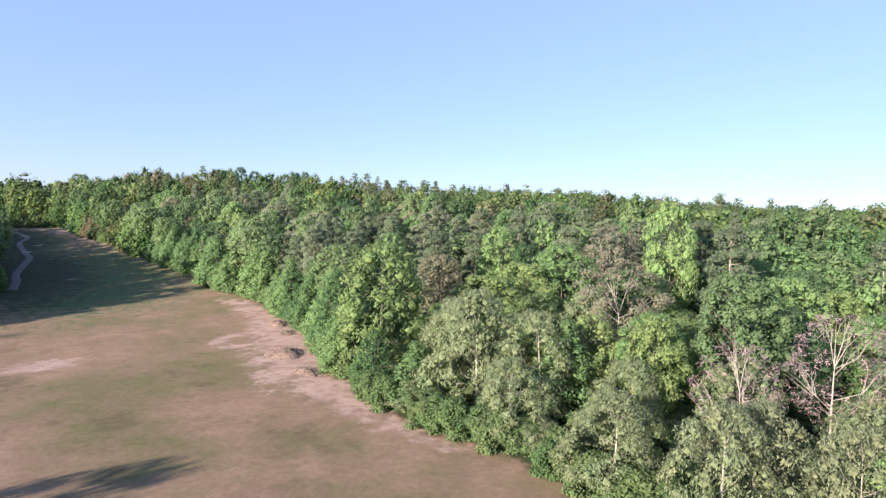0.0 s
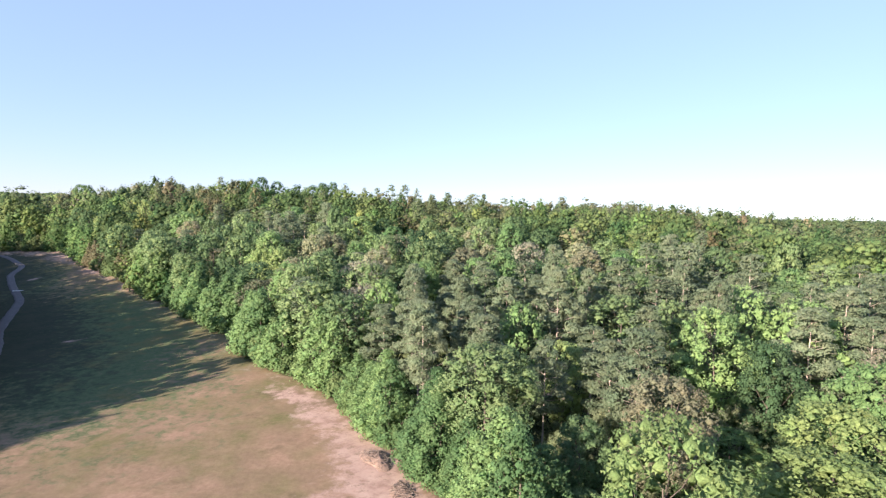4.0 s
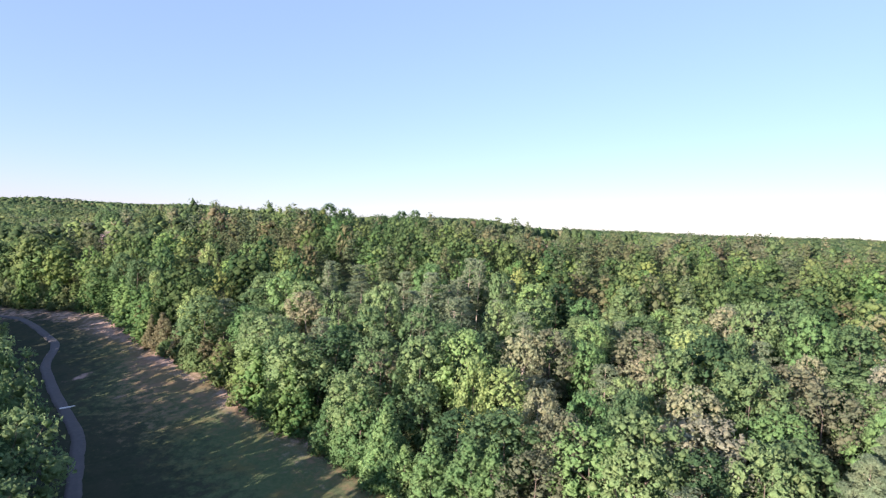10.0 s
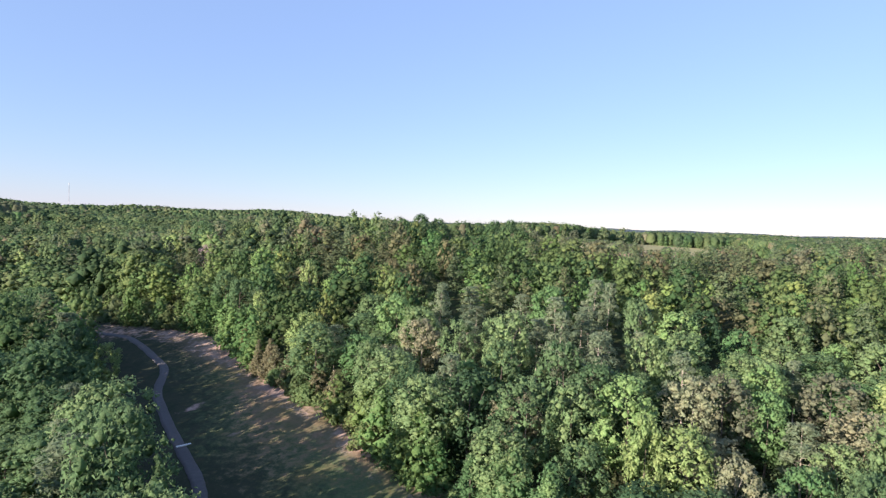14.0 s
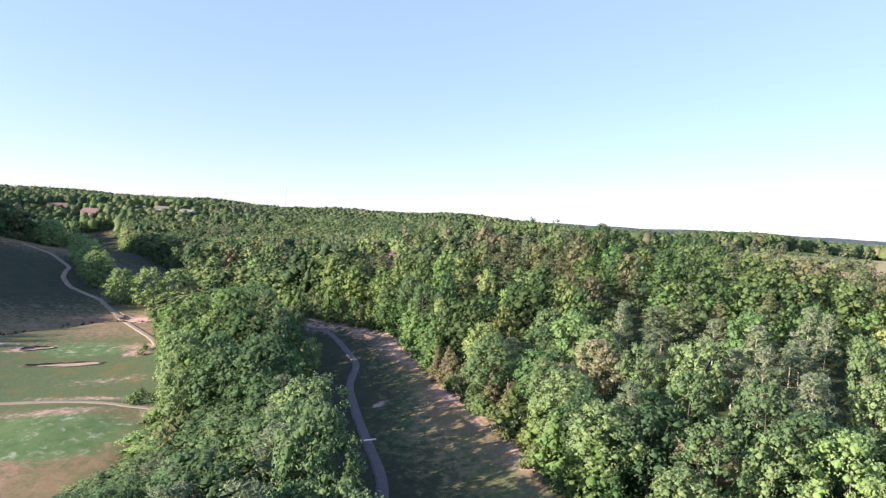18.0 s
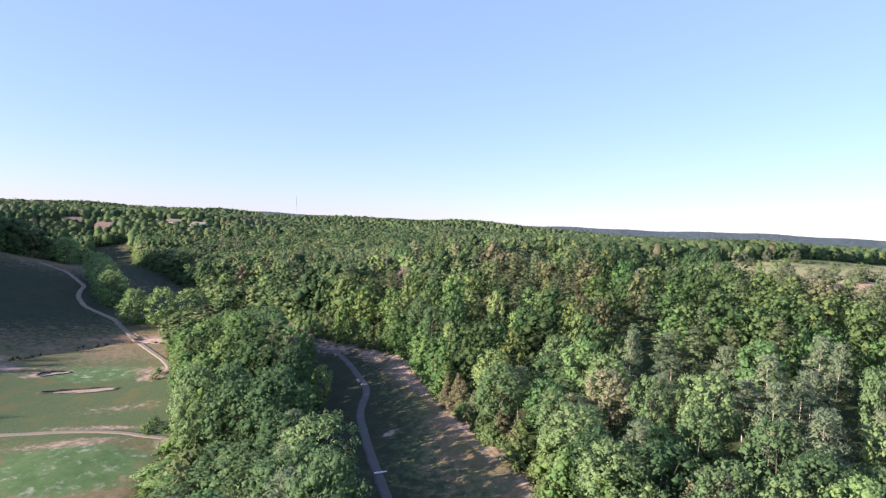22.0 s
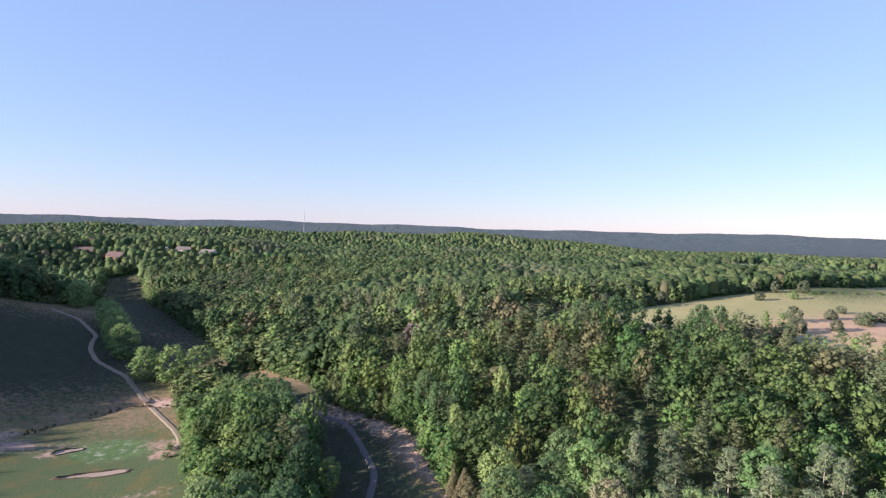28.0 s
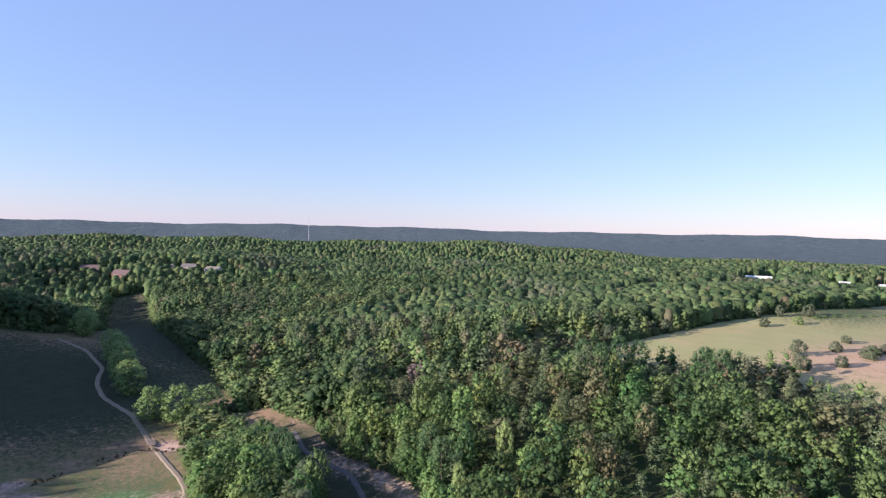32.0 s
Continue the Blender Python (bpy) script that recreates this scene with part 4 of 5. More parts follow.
def joined(name, items, lod, label):
    """Many trees in one sheet of leaves: each a turned and scaled copy of a few crowns, with its own green."""
    V, N, F4, F3, C, base = [], [], [], [], [], 0
    swap = {"edge": "broad", "pine": "dark"} if lod in ("far", "rim") else {}
    protos = {}
    for kind, px, py, H, W, rc in items:
        tone, kind = kind, swap.get(kind, kind)
        if kind not in protos:
            protos[kind] = []
            for _ in range(7):
                h0, w0 = SIZES[kind]
                n, s, t, hr = {"under": (240, 0.36, 8, None), "near": (560, 0.56, 30, None), "mid": (520, 0.56, 26, None), "off": (140, 0.90, 11, None), "far": (58, 0.90, 11, (4, 7)), "rim": (8, 1.5, 6, (3, 5))}[lod]
                protos[kind].append(crown(kind, h0, w0, n, s, lobes_of(kind, h0, w0, t), hr))
        v, f4, f3, lie = protos[kind][int(rng.integers(7))]
        a = rng.uniform(0, 6.283)
        c, s = math.cos(a), math.sin(a)
        h0, w0 = SIZES[kind]
        sx, sz = W / w0, H / h0
        q = np.empty_like(v)
        q[:, 0], q[:, 1], q[:, 2] = (v[:, 0] * c - v[:, 1] * s) * sx + px, (v[:, 0] * s + v[:, 1] * c) * sx + py, v[:, 2] * sz + LAND_AT[(px, py)]
        lo, hi = np.array(LEAF[tone][0]), np.array(LEAF[tone][1])
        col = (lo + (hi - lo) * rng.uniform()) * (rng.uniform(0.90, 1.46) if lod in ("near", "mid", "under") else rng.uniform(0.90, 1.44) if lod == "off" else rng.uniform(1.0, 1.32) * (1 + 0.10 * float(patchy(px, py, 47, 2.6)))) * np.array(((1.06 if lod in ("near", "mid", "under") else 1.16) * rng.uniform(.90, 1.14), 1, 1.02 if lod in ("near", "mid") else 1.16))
        V.append(q)
        N.append(np.stack([lie[:, 0] * c - lie[:, 1] * s, lie[:, 0] * s + lie[:, 1] * c, lie[:, 2]], 1))
        F4.append(f4 + base)
        F3.append(f3 + base)
        C.append(np.broadcast_to(col, (len(q), 3)))
        base += len(q)
    me = mesh_of(name, np.concatenate(V), [np.concatenate(F4), np.concatenate(F3)], [M_WOODS], {"tint": np.concatenate(C), "lie": np.concatenate(N)}, lod not in ("far", "rim"))
    return tagged(new(name, me), label, "trees", kind="stuff")


LAND_AT = {}


def note(items):
    zz = land(np.array([t[1] for t in items]), np.array([t[2] for t in items]))
    for t, z in zip(items, zz):
        LAND_AT[(t[1], t[2])] = float(z)
    return items


close = note([t for t in rest if t[5] < 120])
middle = note([t for t in rest if 120 <= t[5] < 270])
outer = note([t for t in rest if t[5] >= 270])
joined("undergrowth", note(under), "under", "dark green undergrowth beneath the trees")
joined("woodland", close, "near", "dense mixed green woodland beside the fairway")
joined("woodland", middle, "mid", "dense mixed green woodland canopy beyond the fairway")
joined("woodland", outer, "off", "dense mixed green woodland canopy on the hillside")


def ring(r0, r1, gap, a0, a1, tries):
    P = scatter((-r1, -r1), (r1, r1), gap, tries, [])
    r, az = np.hypot(P[:, 0], P[:, 1]), np.degrees(np.arctan2(P[:, 0], P[:, 1]))
    P = P[(r > r0) & (r < r1) & (az > a0) & (az < a1)] + np.array(HUB)
    ok, _ = wooded(P[:, 0], P[:, 1], 2)
    P = P[ok]
    d = off(WAY, P[:, 0], P[:, 1], False)
    box_in = (P[:, 0] > -480) & (P[:, 0] < 230) & (P[:, 1] > -120) & (P[:, 1] < 560) & (d < 420)
    return P[~box_in]


def kinds_for(P, grow):
    out = []
    pw = patchy(P[:, 0], P[:, 1], 70, 2.1)
    swell = patchy(P[:, 0], P[:, 1], 31, 0.4)
    rim_d = np.where(P[:, 0] < -515, off(GREENS, P[:, 0], P[:, 1]), 999)
    for (px, py), w, gd, tall in zip(P, pw, rim_d, swell):
        u = rng.uniform()
        kind = ("pine" if u < .55 else "dark") if w > .85 else "broad" if u < .46 else "dark" if u < .82 else "brown" if u < .85 else "bright" if u < .93 else "olive" if u < .94 else "broad"
        H, W = SIZES[kind]
        H *= (1.4 if gd < 45 else 1) * (0.72 if math.hypot(px + 50, py - 730) < 150 else 1)
        for a, b, r in LOTS[:5]:
            if math.hypot(px - a, py - b) < 75 and math.hypot(px - HUB[0], py - HUB[1]) < math.hypot(a - HUB[0], b - HUB[1]):
                H = min(H, 14)
        for a, b, r in LOTS[5:]:
            near_by = math.hypot(a - px, b - py)
            side = abs((px - a) * (b - HUB[1]) - (py - b) * (a - HUB[0])) / math.hypot(a - HUB[0], b - HUB[1])
            if py < b and near_by < 190 and side < r + 4:
                H = min(H, 4 + 0.075 * near_by)
        out.append([kind, px, py, H * rng.uniform(.88, 1.0) * (1 + 0.06 * tall), W * rng.uniform(.60, 1.30) * grow, 0])
    return note(out)


hills_wood = kinds_for(ring(300, 950, 8.0, -98, 54, 140000), 1.42)
beside = [t for t in hills_wood if t[1] < -380 and math.hypot(t[1] - HUB[0], t[2] - HUB[1]) < 700]
joined("woodland", beside, "off", "green woodland canopy round the second fairway")
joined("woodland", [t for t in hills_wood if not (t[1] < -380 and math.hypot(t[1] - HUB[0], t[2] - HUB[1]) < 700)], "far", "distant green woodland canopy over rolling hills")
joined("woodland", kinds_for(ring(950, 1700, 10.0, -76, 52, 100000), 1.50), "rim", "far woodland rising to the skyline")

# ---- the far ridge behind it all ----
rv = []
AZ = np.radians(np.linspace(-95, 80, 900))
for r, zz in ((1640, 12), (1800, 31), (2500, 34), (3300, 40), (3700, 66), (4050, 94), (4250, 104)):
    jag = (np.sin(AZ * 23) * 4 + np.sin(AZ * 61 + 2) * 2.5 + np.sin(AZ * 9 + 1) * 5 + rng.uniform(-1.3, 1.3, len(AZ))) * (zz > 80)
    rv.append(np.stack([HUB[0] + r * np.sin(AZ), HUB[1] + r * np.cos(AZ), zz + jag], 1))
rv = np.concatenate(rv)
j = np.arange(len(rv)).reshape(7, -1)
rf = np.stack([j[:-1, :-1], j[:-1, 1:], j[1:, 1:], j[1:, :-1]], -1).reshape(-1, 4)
tagged(new("backdrop_ridge", mesh_of("backdrop_ridge", rv, [rf], [M_RIDGE], smooth=True)), "wooded ridge painted with blue haze along the horizon", "ridge", kind="structure")

# ---- trees and bushes standing in the hay field ----
for kind, x, y, H, W in (("cedar", -70, 580, 6.5, 3.4), ("full", -46, 602, 6, 3.6), ("cedar", -59, 491, 9, 4.0), ("cedar", -37, 516, 6, 3.4), ("cedar", -26, 550, 5, 3.2), ("cedar", -22, 506, 8, 4.6),
                         ("cedar", -40, 477, 6, 3.4), ("cedar", -73, 615, 9, 3.6), ("cedar", -56, 627, 9, 3.4), ("cedar", -35, 639, 10, 4.6), ("cedar", -10, 528, 6, 3.6), ("cedar", -60, 461, 8, 4.4),
                         ("cedar", -151, 511, 9, 4.0), ("cedar", -161, 474, 11, 4.4), ("cedar", -88, 611, 7, 4.0), ("shrub", -18, 520, 5, 3.4), ("cedar", 6, 498, 7, 4.0), ("cedar", -96, 606, 6, 3.6)):
    t = sample_tree(kind, 1800, 0.52, 4, 34)
    h0, w0 = SIZES[kind]
    t.matrix_basis = pose(x, y, float(land(x, y)) - 0.1, 0, 0, x * 37) @ Matrix.Diagonal((W / w0, W / w0, H / h0, 1))
    tagged(t, "lone bushy tree standing in the dry hay field", "tree", "field trees")


# ---- shrubs in the gully by the greens, a hedge line across the field ----
for x, y, H, W in ((-240, 224, 3.2, 2.6), (-243, 228, 2.6, 2.2), (-236, 226, 2.4, 2.0), (-225, 216, 2.8, 2.2), (-218, 212, 3.2, 2.6), (-213, 207, 3.0, 2.4), (-209, 202, 3.4, 2.6), (-221, 226, 3.0, 2.6),
                   (-284, 262, 2.4, 2.2), (-280, 257, 2.0, 2.0), (-30, 636, 2.6, 3.4), (-24, 642, 2.2, 3.0), (-16, 650, 2.0, 3.0), (-6, 660, 1.8, 2.8), (4, 669, 2.0, 3.0), (14, 680, 1.8, 2.6), (25, 692, 2.2, 3.0),
                   (-92, 597, 3.4, 3.0), (-86, 605, 3.8, 3.2), (-81, 612, 3.6, 3.0), (-99, 592, 3.0, 2.6)):
    t = sample_tree("shrub", 320, 0.36, 0, 9)
    h0, w0 = SIZES["shrub"]
    t.matrix_basis = pose(x, y, float(land(x, y)) - 0.1, 0, 0, x * 53) @ Matrix.Diagonal((W / w0, W / w0, H / h0, 1))
    tagged(t, "dense green shrub growing in the open grass", "shrub", "open ground shrubs")


# ---- bunkers: a sand bowl with a ragged turf lip ----
def bunker(x, y, rx, ry, turn, seed):
    thing = tagged(new("bunker"), "shallow sand bunker with a ragged dark turf lip", "bunker", "bunkers by the green")
    z0 = float(land(x, y))
    thing.matrix_basis = pose(x, y, z0, 0, 0, turn)
    g = np.random.default_rng(seed)
    n, ph = 44, g.uniform(0, 6, 4)
    a = np.linspace(0, 2 * math.pi, n, endpoint=False)
    k = 1 + 0.20 * np.sin(2 * a + ph[0]) + 0.16 * np.sin(3 * a + ph[1]) + 0.06 * np.sin(7 * a + ph[2])
    c, s = math.cos(radians(turn)), math.sin(radians(turn))

    def at(f, dz):
        u, w = np.cos(a) * rx * k * f, np.sin(a) * ry * k * f
        return np.stack([u, w, land(x + u * c - w * s, y + u * s + w * c) - z0 + dz], 1)
    rings = [at(1.0, 0.16), at(0.8, 0.08), at(0.5, 0.06), at(0.2, 0.05)]
    v = np.concatenate(rings)
    j = np.arange(4 * n).reshape(4, n)
    f = np.stack([j[:-1], np.roll(j[:-1], -1, 1), np.roll(j[1:], -1, 1), j[1:]], -1).reshape(-1, 4)
    part("sand", mesh_of("sand", np.concatenate([v, v[-n:].mean(0)[None]]), [f, np.stack([j[3], np.roll(j[3], -1), np.full(n, 4 * n)], 1)], [M_SAND], smooth=True), thing, "pale raked sand")
    rag = g.uniform(.7, 1.3, n)
    hi = (0.30 + 0.48 * np.clip(np.cos(a - 1.9), 0, 1)) * rag
    lip = [at(0.97, 0.05), at(1.0, 0.0), at(1.07, 0.0), at(1.20, -0.1)]
    lip[1][:, 2] += hi
    lip[2][:, 2] += hi * 0.9
    v = np.concatenate(lip)
    part("lip", mesh_of("lip", v, [f], [M_LIP], smooth=True), thing, "dark undercut turf edge")


M_LIP = plain("turf_lip", (0.060, 0.052, 0.028), (0.105, 0.085, 0.045), 2.0, 0.95, 0.5, 0.05)
bunker(-289, 238, 9.6, 1.9, 47, 1)
bunker(-316.5, 244, 4.0, 2.2, 60, 2)


# ---- footbridge for carts over the ditch ----
bridge = tagged(new("cart_bridge"), "low weathered timber cart bridge over the ditch", "bridge")
bridge.matrix_basis = pose(-340.5, 293.6, float(land(-345, 296)) + 0.35, 0, 0, 155)
for k in range(26):
    bm = bmesh.new()
    box(bm, -3.9 + k * 0.31, 0, 0, 0.28, 2.9, 0.07)
    part("plank", solid(bm, M_TIMBER, "plank"), bridge)
for sy in (-1.2, 1.2):
    bm = bmesh.new()
    box(bm, 0, sy, -0.2, 8.0, 0.22, 0.32)
    part("beam", solid(bm, M_TIMBER, "beam"), bridge)
for sy in (-1.5, 1.5):
    bm = bmesh.new()
    box(bm, 0, sy, 0.95, 8.0, 0.12, 0.16)
    part("rail", solid(bm, M_TIMBER, "rail"), bridge)
    for k in range(5):
        bm = bmesh.new()
        box(bm, -3.8 + k * 1.9, sy, 0.36, 0.14, 0.14, 1.3)
        part("post", solid(bm, M_TIMBER, "post"), bridge)

# a pale log by the bridge, a marker stake and a slab over the drain
v, f = tube([(-2.2, 0, 0.28), (0, 0.12, 0.32), (2.2, 0, 0.26)], [0.30, 0.27, 0.22], 9)
log = tagged(new("fallen_log", mesh_of("fallen_log", v, [f], [M_PALEBARK], smooth=True)), "pale barkless fallen log lying beside the ditch", "log")
log.matrix_basis = pose(-329.5, 294.2, float(land(-329.5, 294.2)), 0, 0, 20)
stake = tagged(new("marker_post"), "tall white marker post at the wood's edge", "post")
stake.matrix_basis = pose(-21.2, 102.0, float(land(-21.2, 102.0)), 2, 3, 0)
v, f = tube([(0, 0, -0.3), (0, 0, 2.5), (0, 0, 2.66)], [0.13, 0.12, 0.05], 10)
part("shaft", mesh_of("shaft", v, [f], [M_WHITE]), stake)
v, f = tube([(0, 0, -0.1), (0, 0, 0.16)], [0.26, 0.22], 10)
part("footing", mesh_of("footing", v, [f], [M_SAND]), stake, "rough concrete footing")


def brush_pile(x, y, rx, ry, high, turn, seed):
    """Dead branches heaped on torn-up soil."""
    g = np.random.default_rng(seed)
    thing = tagged(new("brush_pile"), "heap of dead grey-brown branches on bare soil", "brush pile", "brush piles on the scar")
    thing.matrix_basis = pose(x, y, float(land(x, y)), 0, 0, turn)
    n, rings = 22, 5
    a = np.linspace(0, 2 * math.pi, n, endpoint=False)
    V = []
    for k in range(rings):
        u = 1 - k / rings
        r = u * (1 + 0.18 * np.sin(3 * a + seed) + g.uniform(-.10, .10, n))
        V.append(np.stack([rx * r * np.cos(a), ry * r * np.sin(a), high * (1 - u ** 1.6) * g.uniform(.75, 1.2, n) - 0.12 * (k == 0)], 1))
    V.append(np.array([(0, 0, high)]))
    j = np.arange(rings * n).reshape(rings, n)
    f = np.stack([j[:-1], np.roll(j[:-1], -1, 1), np.roll(j[1:], -1, 1), j[1:]], -1).reshape(-1, 4)
    part("soil_mound", mesh_of("soil_mound", np.concatenate(V), [f, np.stack([j[-1], np.roll(j[-1], -1), np.full(n, rings * n)], 1)], [M_CLOD]), thing, "torn reddish-brown soil")
    vs, fs, base = [], [], 0
    for k in range(150):
        r, t = math.sqrt(g.uniform()), g.uniform(0, 6.283)
        p = np.array([rx * r * math.cos(t), ry * r * math.sin(t), high * (1 - r ** 1.6) * 0.9 + 0.05])
        d = g.normal(size=3) * np.array([1, 1, .28])
        d *= g.uniform(.3, .85) / np.linalg.norm(d)
        w = g.uniform(.012, .034)
        v, q = tube([p - d, p + d * .1 + g.uniform(-.1, .1, 3), p + d], [w, w * .8, w * .3], 4)
        vs.append(v)
        fs.append(q + base)
        base += len(v)
    part("brushwood", mesh_of("brushwood", np.concatenate(vs), [np.concatenate(fs)], [M_DEADWOOD]), thing, "dead bleached branches")


M_CLOD = plain("torn_soil", (0.20, 0.135, 0.10), (0.30, 0.205, 0.155), 2.2, 0.95, 0.6, 0.08)
M_DEADWOOD = plain("dead_wood", (0.22, 0.165, 0.130), (0.36, 0.29, 0.235), 4, 0.9, 0.4, 0.02)
brush_pile(-25.6, 93.6, 4.2, 3.0, 0.85, 110, 3)
brush_pile(-33.8, 117.5, 3.6, 2.0, 0.6, 120, 5)
brush_pile(-29.6, 109.0, 2.6, 1.5, 0.4, 100, 8)
brush_pile(-19.6, 83.0, 3.0, 1.6, 0.5, 130, 11)
bm = bmesh.new()
bmesh.ops.bevel(bm, geom=list({e for w in box(bm, 0, 0, 0, 3.0, 0.5, 0.22) for e in w.link_edges}), offset=0.04, segments=1)
slab = tagged(new("drain_slab", solid(bm, M_WHITE, "drain_slab")), "pale concrete slab over a drain across the cart path", "slab")
slab.matrix_basis = pose(-168.5, 228.5, float(land(-168.5, 228.5)) + 0.15, 0, 0, 48)


# ---- houses beyond the second fairway, barns beyond the field ----
def house(x, y, turn, w, d, h, wall, roof, wing, label):
    thing = tagged(new("house"), label, "house", "houses beyond the fairway")
    thing.matrix_basis = pose(x, y, float(land(x, y)), 0, 0, turn)

    def block(cx, cy, bw, bd, bh, pitch):
        bm = bmesh.new()
        vs = [bm.verts.new(p) for p in ((cx - bw / 2, cy - bd / 2, -1), (cx + bw / 2, cy - bd / 2, -1), (cx + bw / 2, cy + bd / 2, -1), (cx - bw / 2, cy + bd / 2, -1),
                                        (cx - bw / 2, cy - bd / 2, bh), (cx + bw / 2, cy - bd / 2, bh), (cx + bw / 2, cy + bd / 2, bh), (cx - bw / 2, cy + bd / 2, bh),
                                        (cx - bw / 2, cy, bh + pitch), (cx + bw / 2, cy, bh + pitch))]
        for q in ((3, 2, 1, 0), (0, 1, 5, 4), (2, 3, 7, 6), (0, 4, 8, 7, 3), (1, 2, 6, 9, 5)):
            bm.faces.new([vs[k] for k in q])
        body = part("wall", solid(bm, wall, "wall"), thing)
        for s in (-1, 1):
            bm = bmesh.new()
            o = 0.5
            ex, ey, ez = bw / 2 + o, bd / 2 + o, bh - o * pitch / (bd / 2)
            q = [(cx - ex, cy + s * ey, ez), (cx + ex, cy + s * ey, ez), (cx + ex, cy, bh + pitch), (cx - ex, cy, bh + pitch)]
            lo = [bm.verts.new(p) for p in q]
            hi = [bm.verts.new((p[0], p[1], p[2] + 0.22)) for p in q]
            bm.faces.new(lo)
            bm.faces.new(hi[::-1])
            for k in range(4):
                bm.faces.new((lo[k], lo[(k + 1) % 4], hi[(k + 1) % 4], hi[k]))
            part("roof", solid(bm, roof, "roof"), thing)
        n = max(2, int(bw / 3))
        for s in (-1, 1):
            for level in range(max(1, int(bh / 2.9))):
                for k in range(n):
                    px, pz = cx - bw / 2 + bw * (k + .5) / n, 1.5 + level * 2.8
                    bm = bmesh.new()
                    box(bm, px, cy + s * (bd / 2 + 0.04), pz, 1.3, 0.12, 1.6)
                    win = part("window", solid(bm, M_WHITE, "window"), thing)
                    bm = bmesh.new()
                    box(bm, px, cy + s * (bd / 2 + 0.085), pz, 1.05, 0.06, 1.35)
                    part("pane", solid(bm, M_GLASS, "pane"), win)
    block(0, 0, w, d, h, d * 0.34)
    if wing:
        block(w * 0.34, -d * 0.5, wing, d * 0.8, h * 0.85, d * 0.25)
    bm = bmesh.new()
    box(bm, -w * 0.3, d * 0.1, h + d * 0.3, 1.0, 1.0, 2.6)
    part("chimney", solid(bm, M_BRICK, "chimney"), thing)
    return thing


house(-702, 618, 30, 17, 10, 6.6, M_WALL, M_ROOF, 8, "two-storey tan house with grey shingle roof among trees")
house(-668, 626, 10, 19, 11, 6.0, M_WHITE, M_ROOF, 9, "pale house with grey hipped roof among trees")
house(-727, 607, 25, 13, 9, 5.6, M_WALL, M_ROOF, 0, "small tan house with grey roof among trees")
house(-749, 561, 20, 20, 12, 6.4, M_BRICK, M_REDROOF, 9, "large brick house with reddish shingle roof")
house(-797, 553, 35, 22, 12, 6.2, M_BRICK, M_REDROOF, 10, "brick house with steep reddish roof on the hill")


def barn(x, y, turn, w, d, h, label):
    thing = tagged(new("barn"), label, "barn", "barns beyond the field")
    thing.matrix_basis = pose(x, y, float(land(x, y)), 0, 0, turn)
    bm = bmesh.new()
    box(bm, 0, 0, h / 2 - 0.5, w, d, h + 1)
    part("wall", solid(bm, M_WHITE, "wall"), thing)
    for s in (-1, 1):
        bm = bmesh.new()
        vs = box(bm, 0, 0, 0, w + 1, d * 0.56, 0.2)
        bmesh.ops.transform(bm, verts=vs, matrix=Matrix.Translation((0, s * d * 0.26, h + d * 0.09)) @ Matrix.Rotation(-s * 0.34, 4, 'X'))
        part("roof", solid(bm, M_WHITE, "roof"), thing, "pale metal roof")
    bm = bmesh.new()
    box(bm, w * 0.2, -d / 2 - 0.05, 1.7, 3.4, 0.16, 3.4)
    part("door", solid(bm, M_TIMBER, "door"), thing)


barn(-44, 1067, 8, 34, 11, 4.5, "long low white barn among trees")
barn(61, 1064, -10, 13, 9, 4, "small white shed among trees")
barn(104, 1034, 5, 20, 10, 4.2, "pale metal-roofed barn beyond the field")

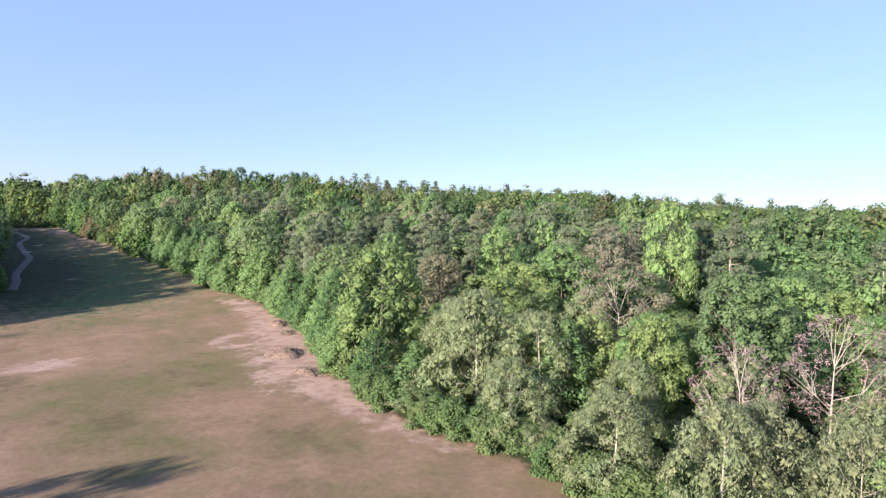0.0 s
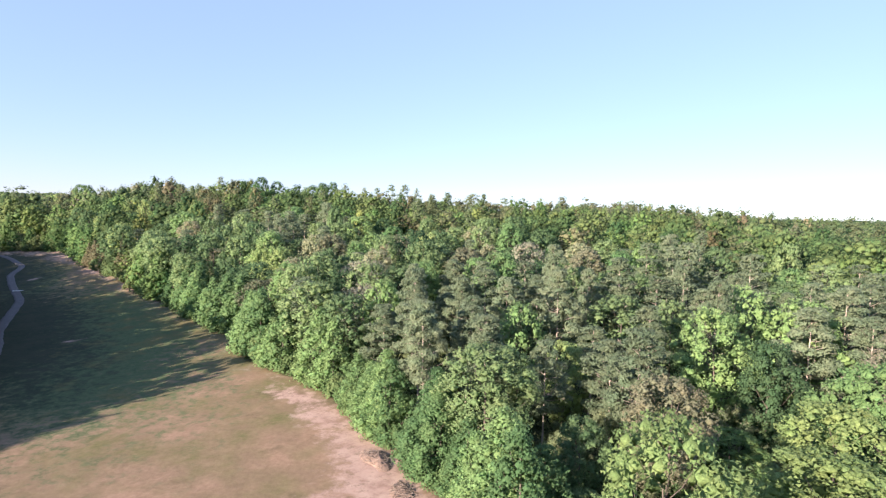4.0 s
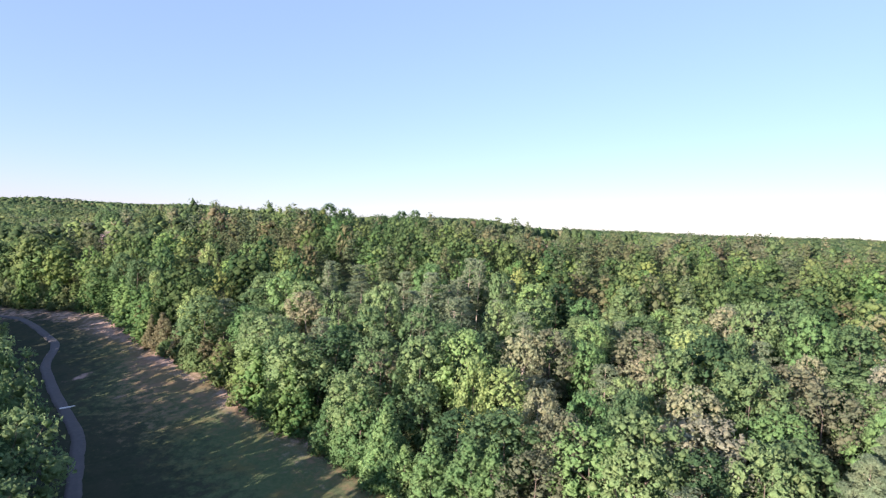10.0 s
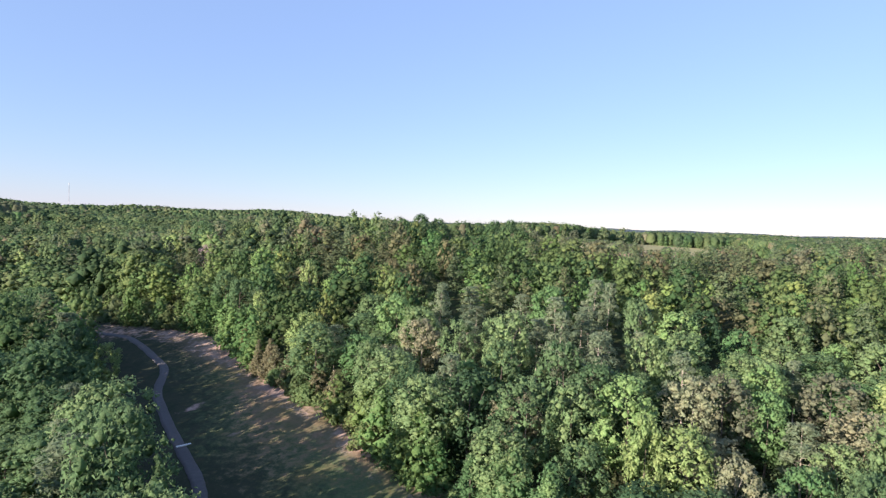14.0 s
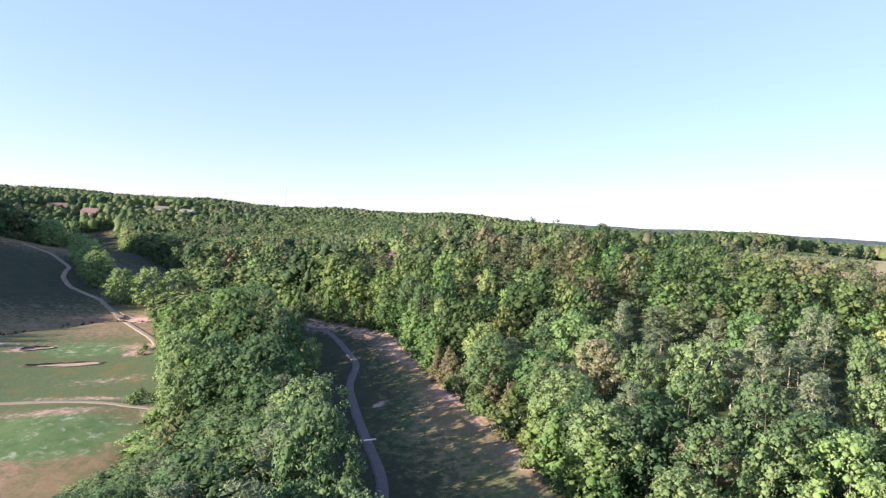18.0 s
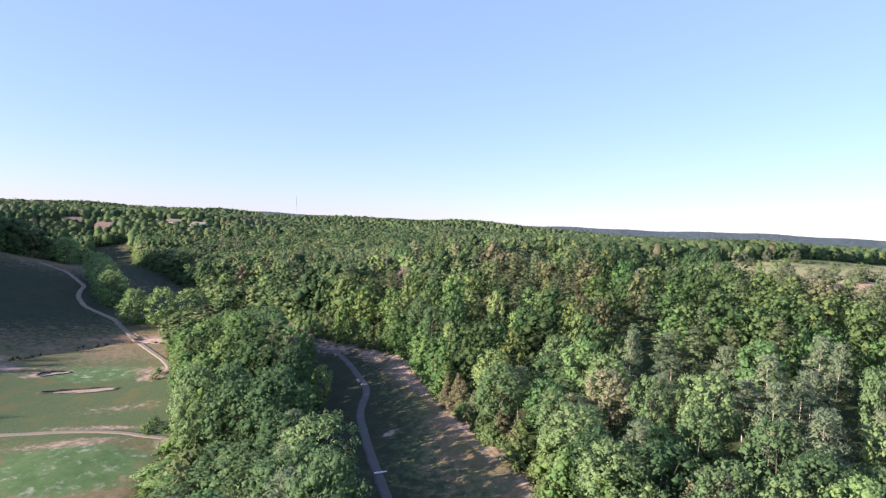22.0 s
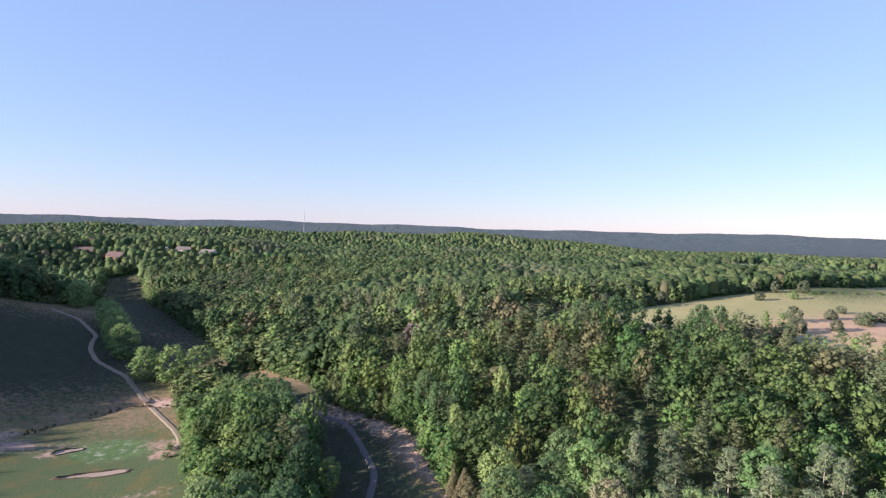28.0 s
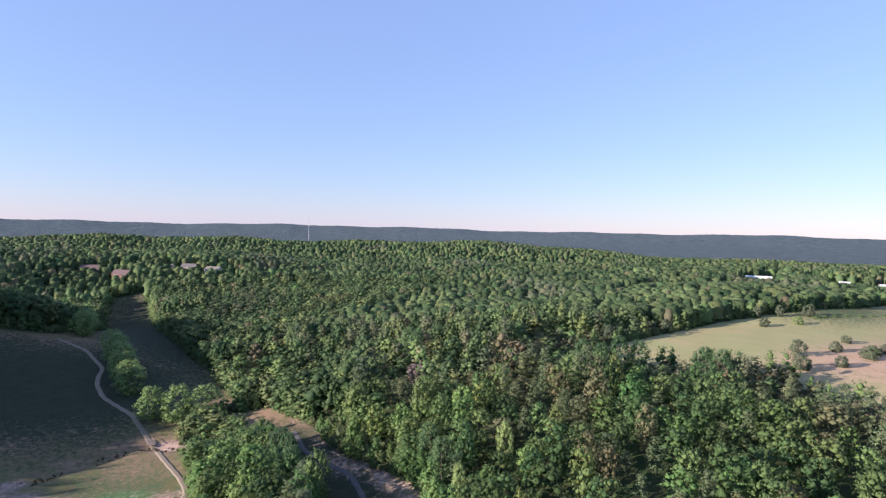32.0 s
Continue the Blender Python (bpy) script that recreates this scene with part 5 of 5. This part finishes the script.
# ---- radio mast on the far ridge ----
mast = tagged(new("radio_mast"), "tall thin steel lattice mast on the far ridge", "mast")
MX, MY = HUB[0] - 1800 * math.sin(radians(39.3)), HUB[1] + 1800 * math.cos(radians(39.3))
mast.matrix_basis = pose(MX, MY, float(land(MX, MY)), 0, 0, 10)
TALL = 136 - float(land(MX, MY))
legs = [(1.1 * math.cos(a), 1.1 * math.sin(a)) for a in (0.3, 2.39, 4.49)]
for lx, ly in legs:
    v, f = tube([(lx, ly, -1), (lx * .6, ly * .6, TALL)], [0.28, 0.16], 6)
    part("leg", mesh_of("leg", v, [f], [M_STEEL]), mast)
for k in range(14):
    for q in range(3):
        u, w = k / 14, (k + 1) / 14
        a, b = legs[q], legs[(q + 1) % 3]
        v, f = tube([(a[0] * (1 - .4 * u), a[1] * (1 - .4 * u), TALL * u), (b[0] * (1 - .4 * w), b[1] * (1 - .4 * w), TALL * w)], [0.10, 0.10], 4)
        part("brace", mesh_of("brace", v, [f], [M_STEEL]), mast)

# ---- rank weeds along the ditch and the gully ----
V, F, base = [], [], 0
for line, width in ((DITCH, 1.8), (GULLY, 2.6)):
    p = np.array(line, float)
    for a, b in zip(p[:-1], p[1:]):
        for k in range(int(np.hypot(*(b - a)) * 1.5)):
            q = a + (b - a) * rng.uniform() + rng.uniform(-width, width, 2)
            if np.hypot(q[0] + 341, q[1] - 294) < 4:
                continue
            wh, ww = rng.uniform(.3, .85), rng.uniform(.5, 1.1)
            v, f4, f3, _ = crown("shrub", wh, ww, 26, 0.30, lobes_of("shrub", wh, ww, 2))
            V.append(v + np.array([q[0], q[1], float(land(q[0], q[1]))]))
            F.append((f4 + base, f3 + base))
            base += len(v)
V = np.concatenate(V)
col = np.broadcast_to(np.array((0.150, 0.150, 0.062)), (len(V), 3))
tagged(new("ditch_weeds", mesh_of("ditch_weeds", V, [np.concatenate([q[0] for q in F]), np.concatenate([q[1] for q in F])], [M_WOODS], {"tint": col})),
       "overgrown brown-green weeds along the ditch", "weeds", kind="stuff")
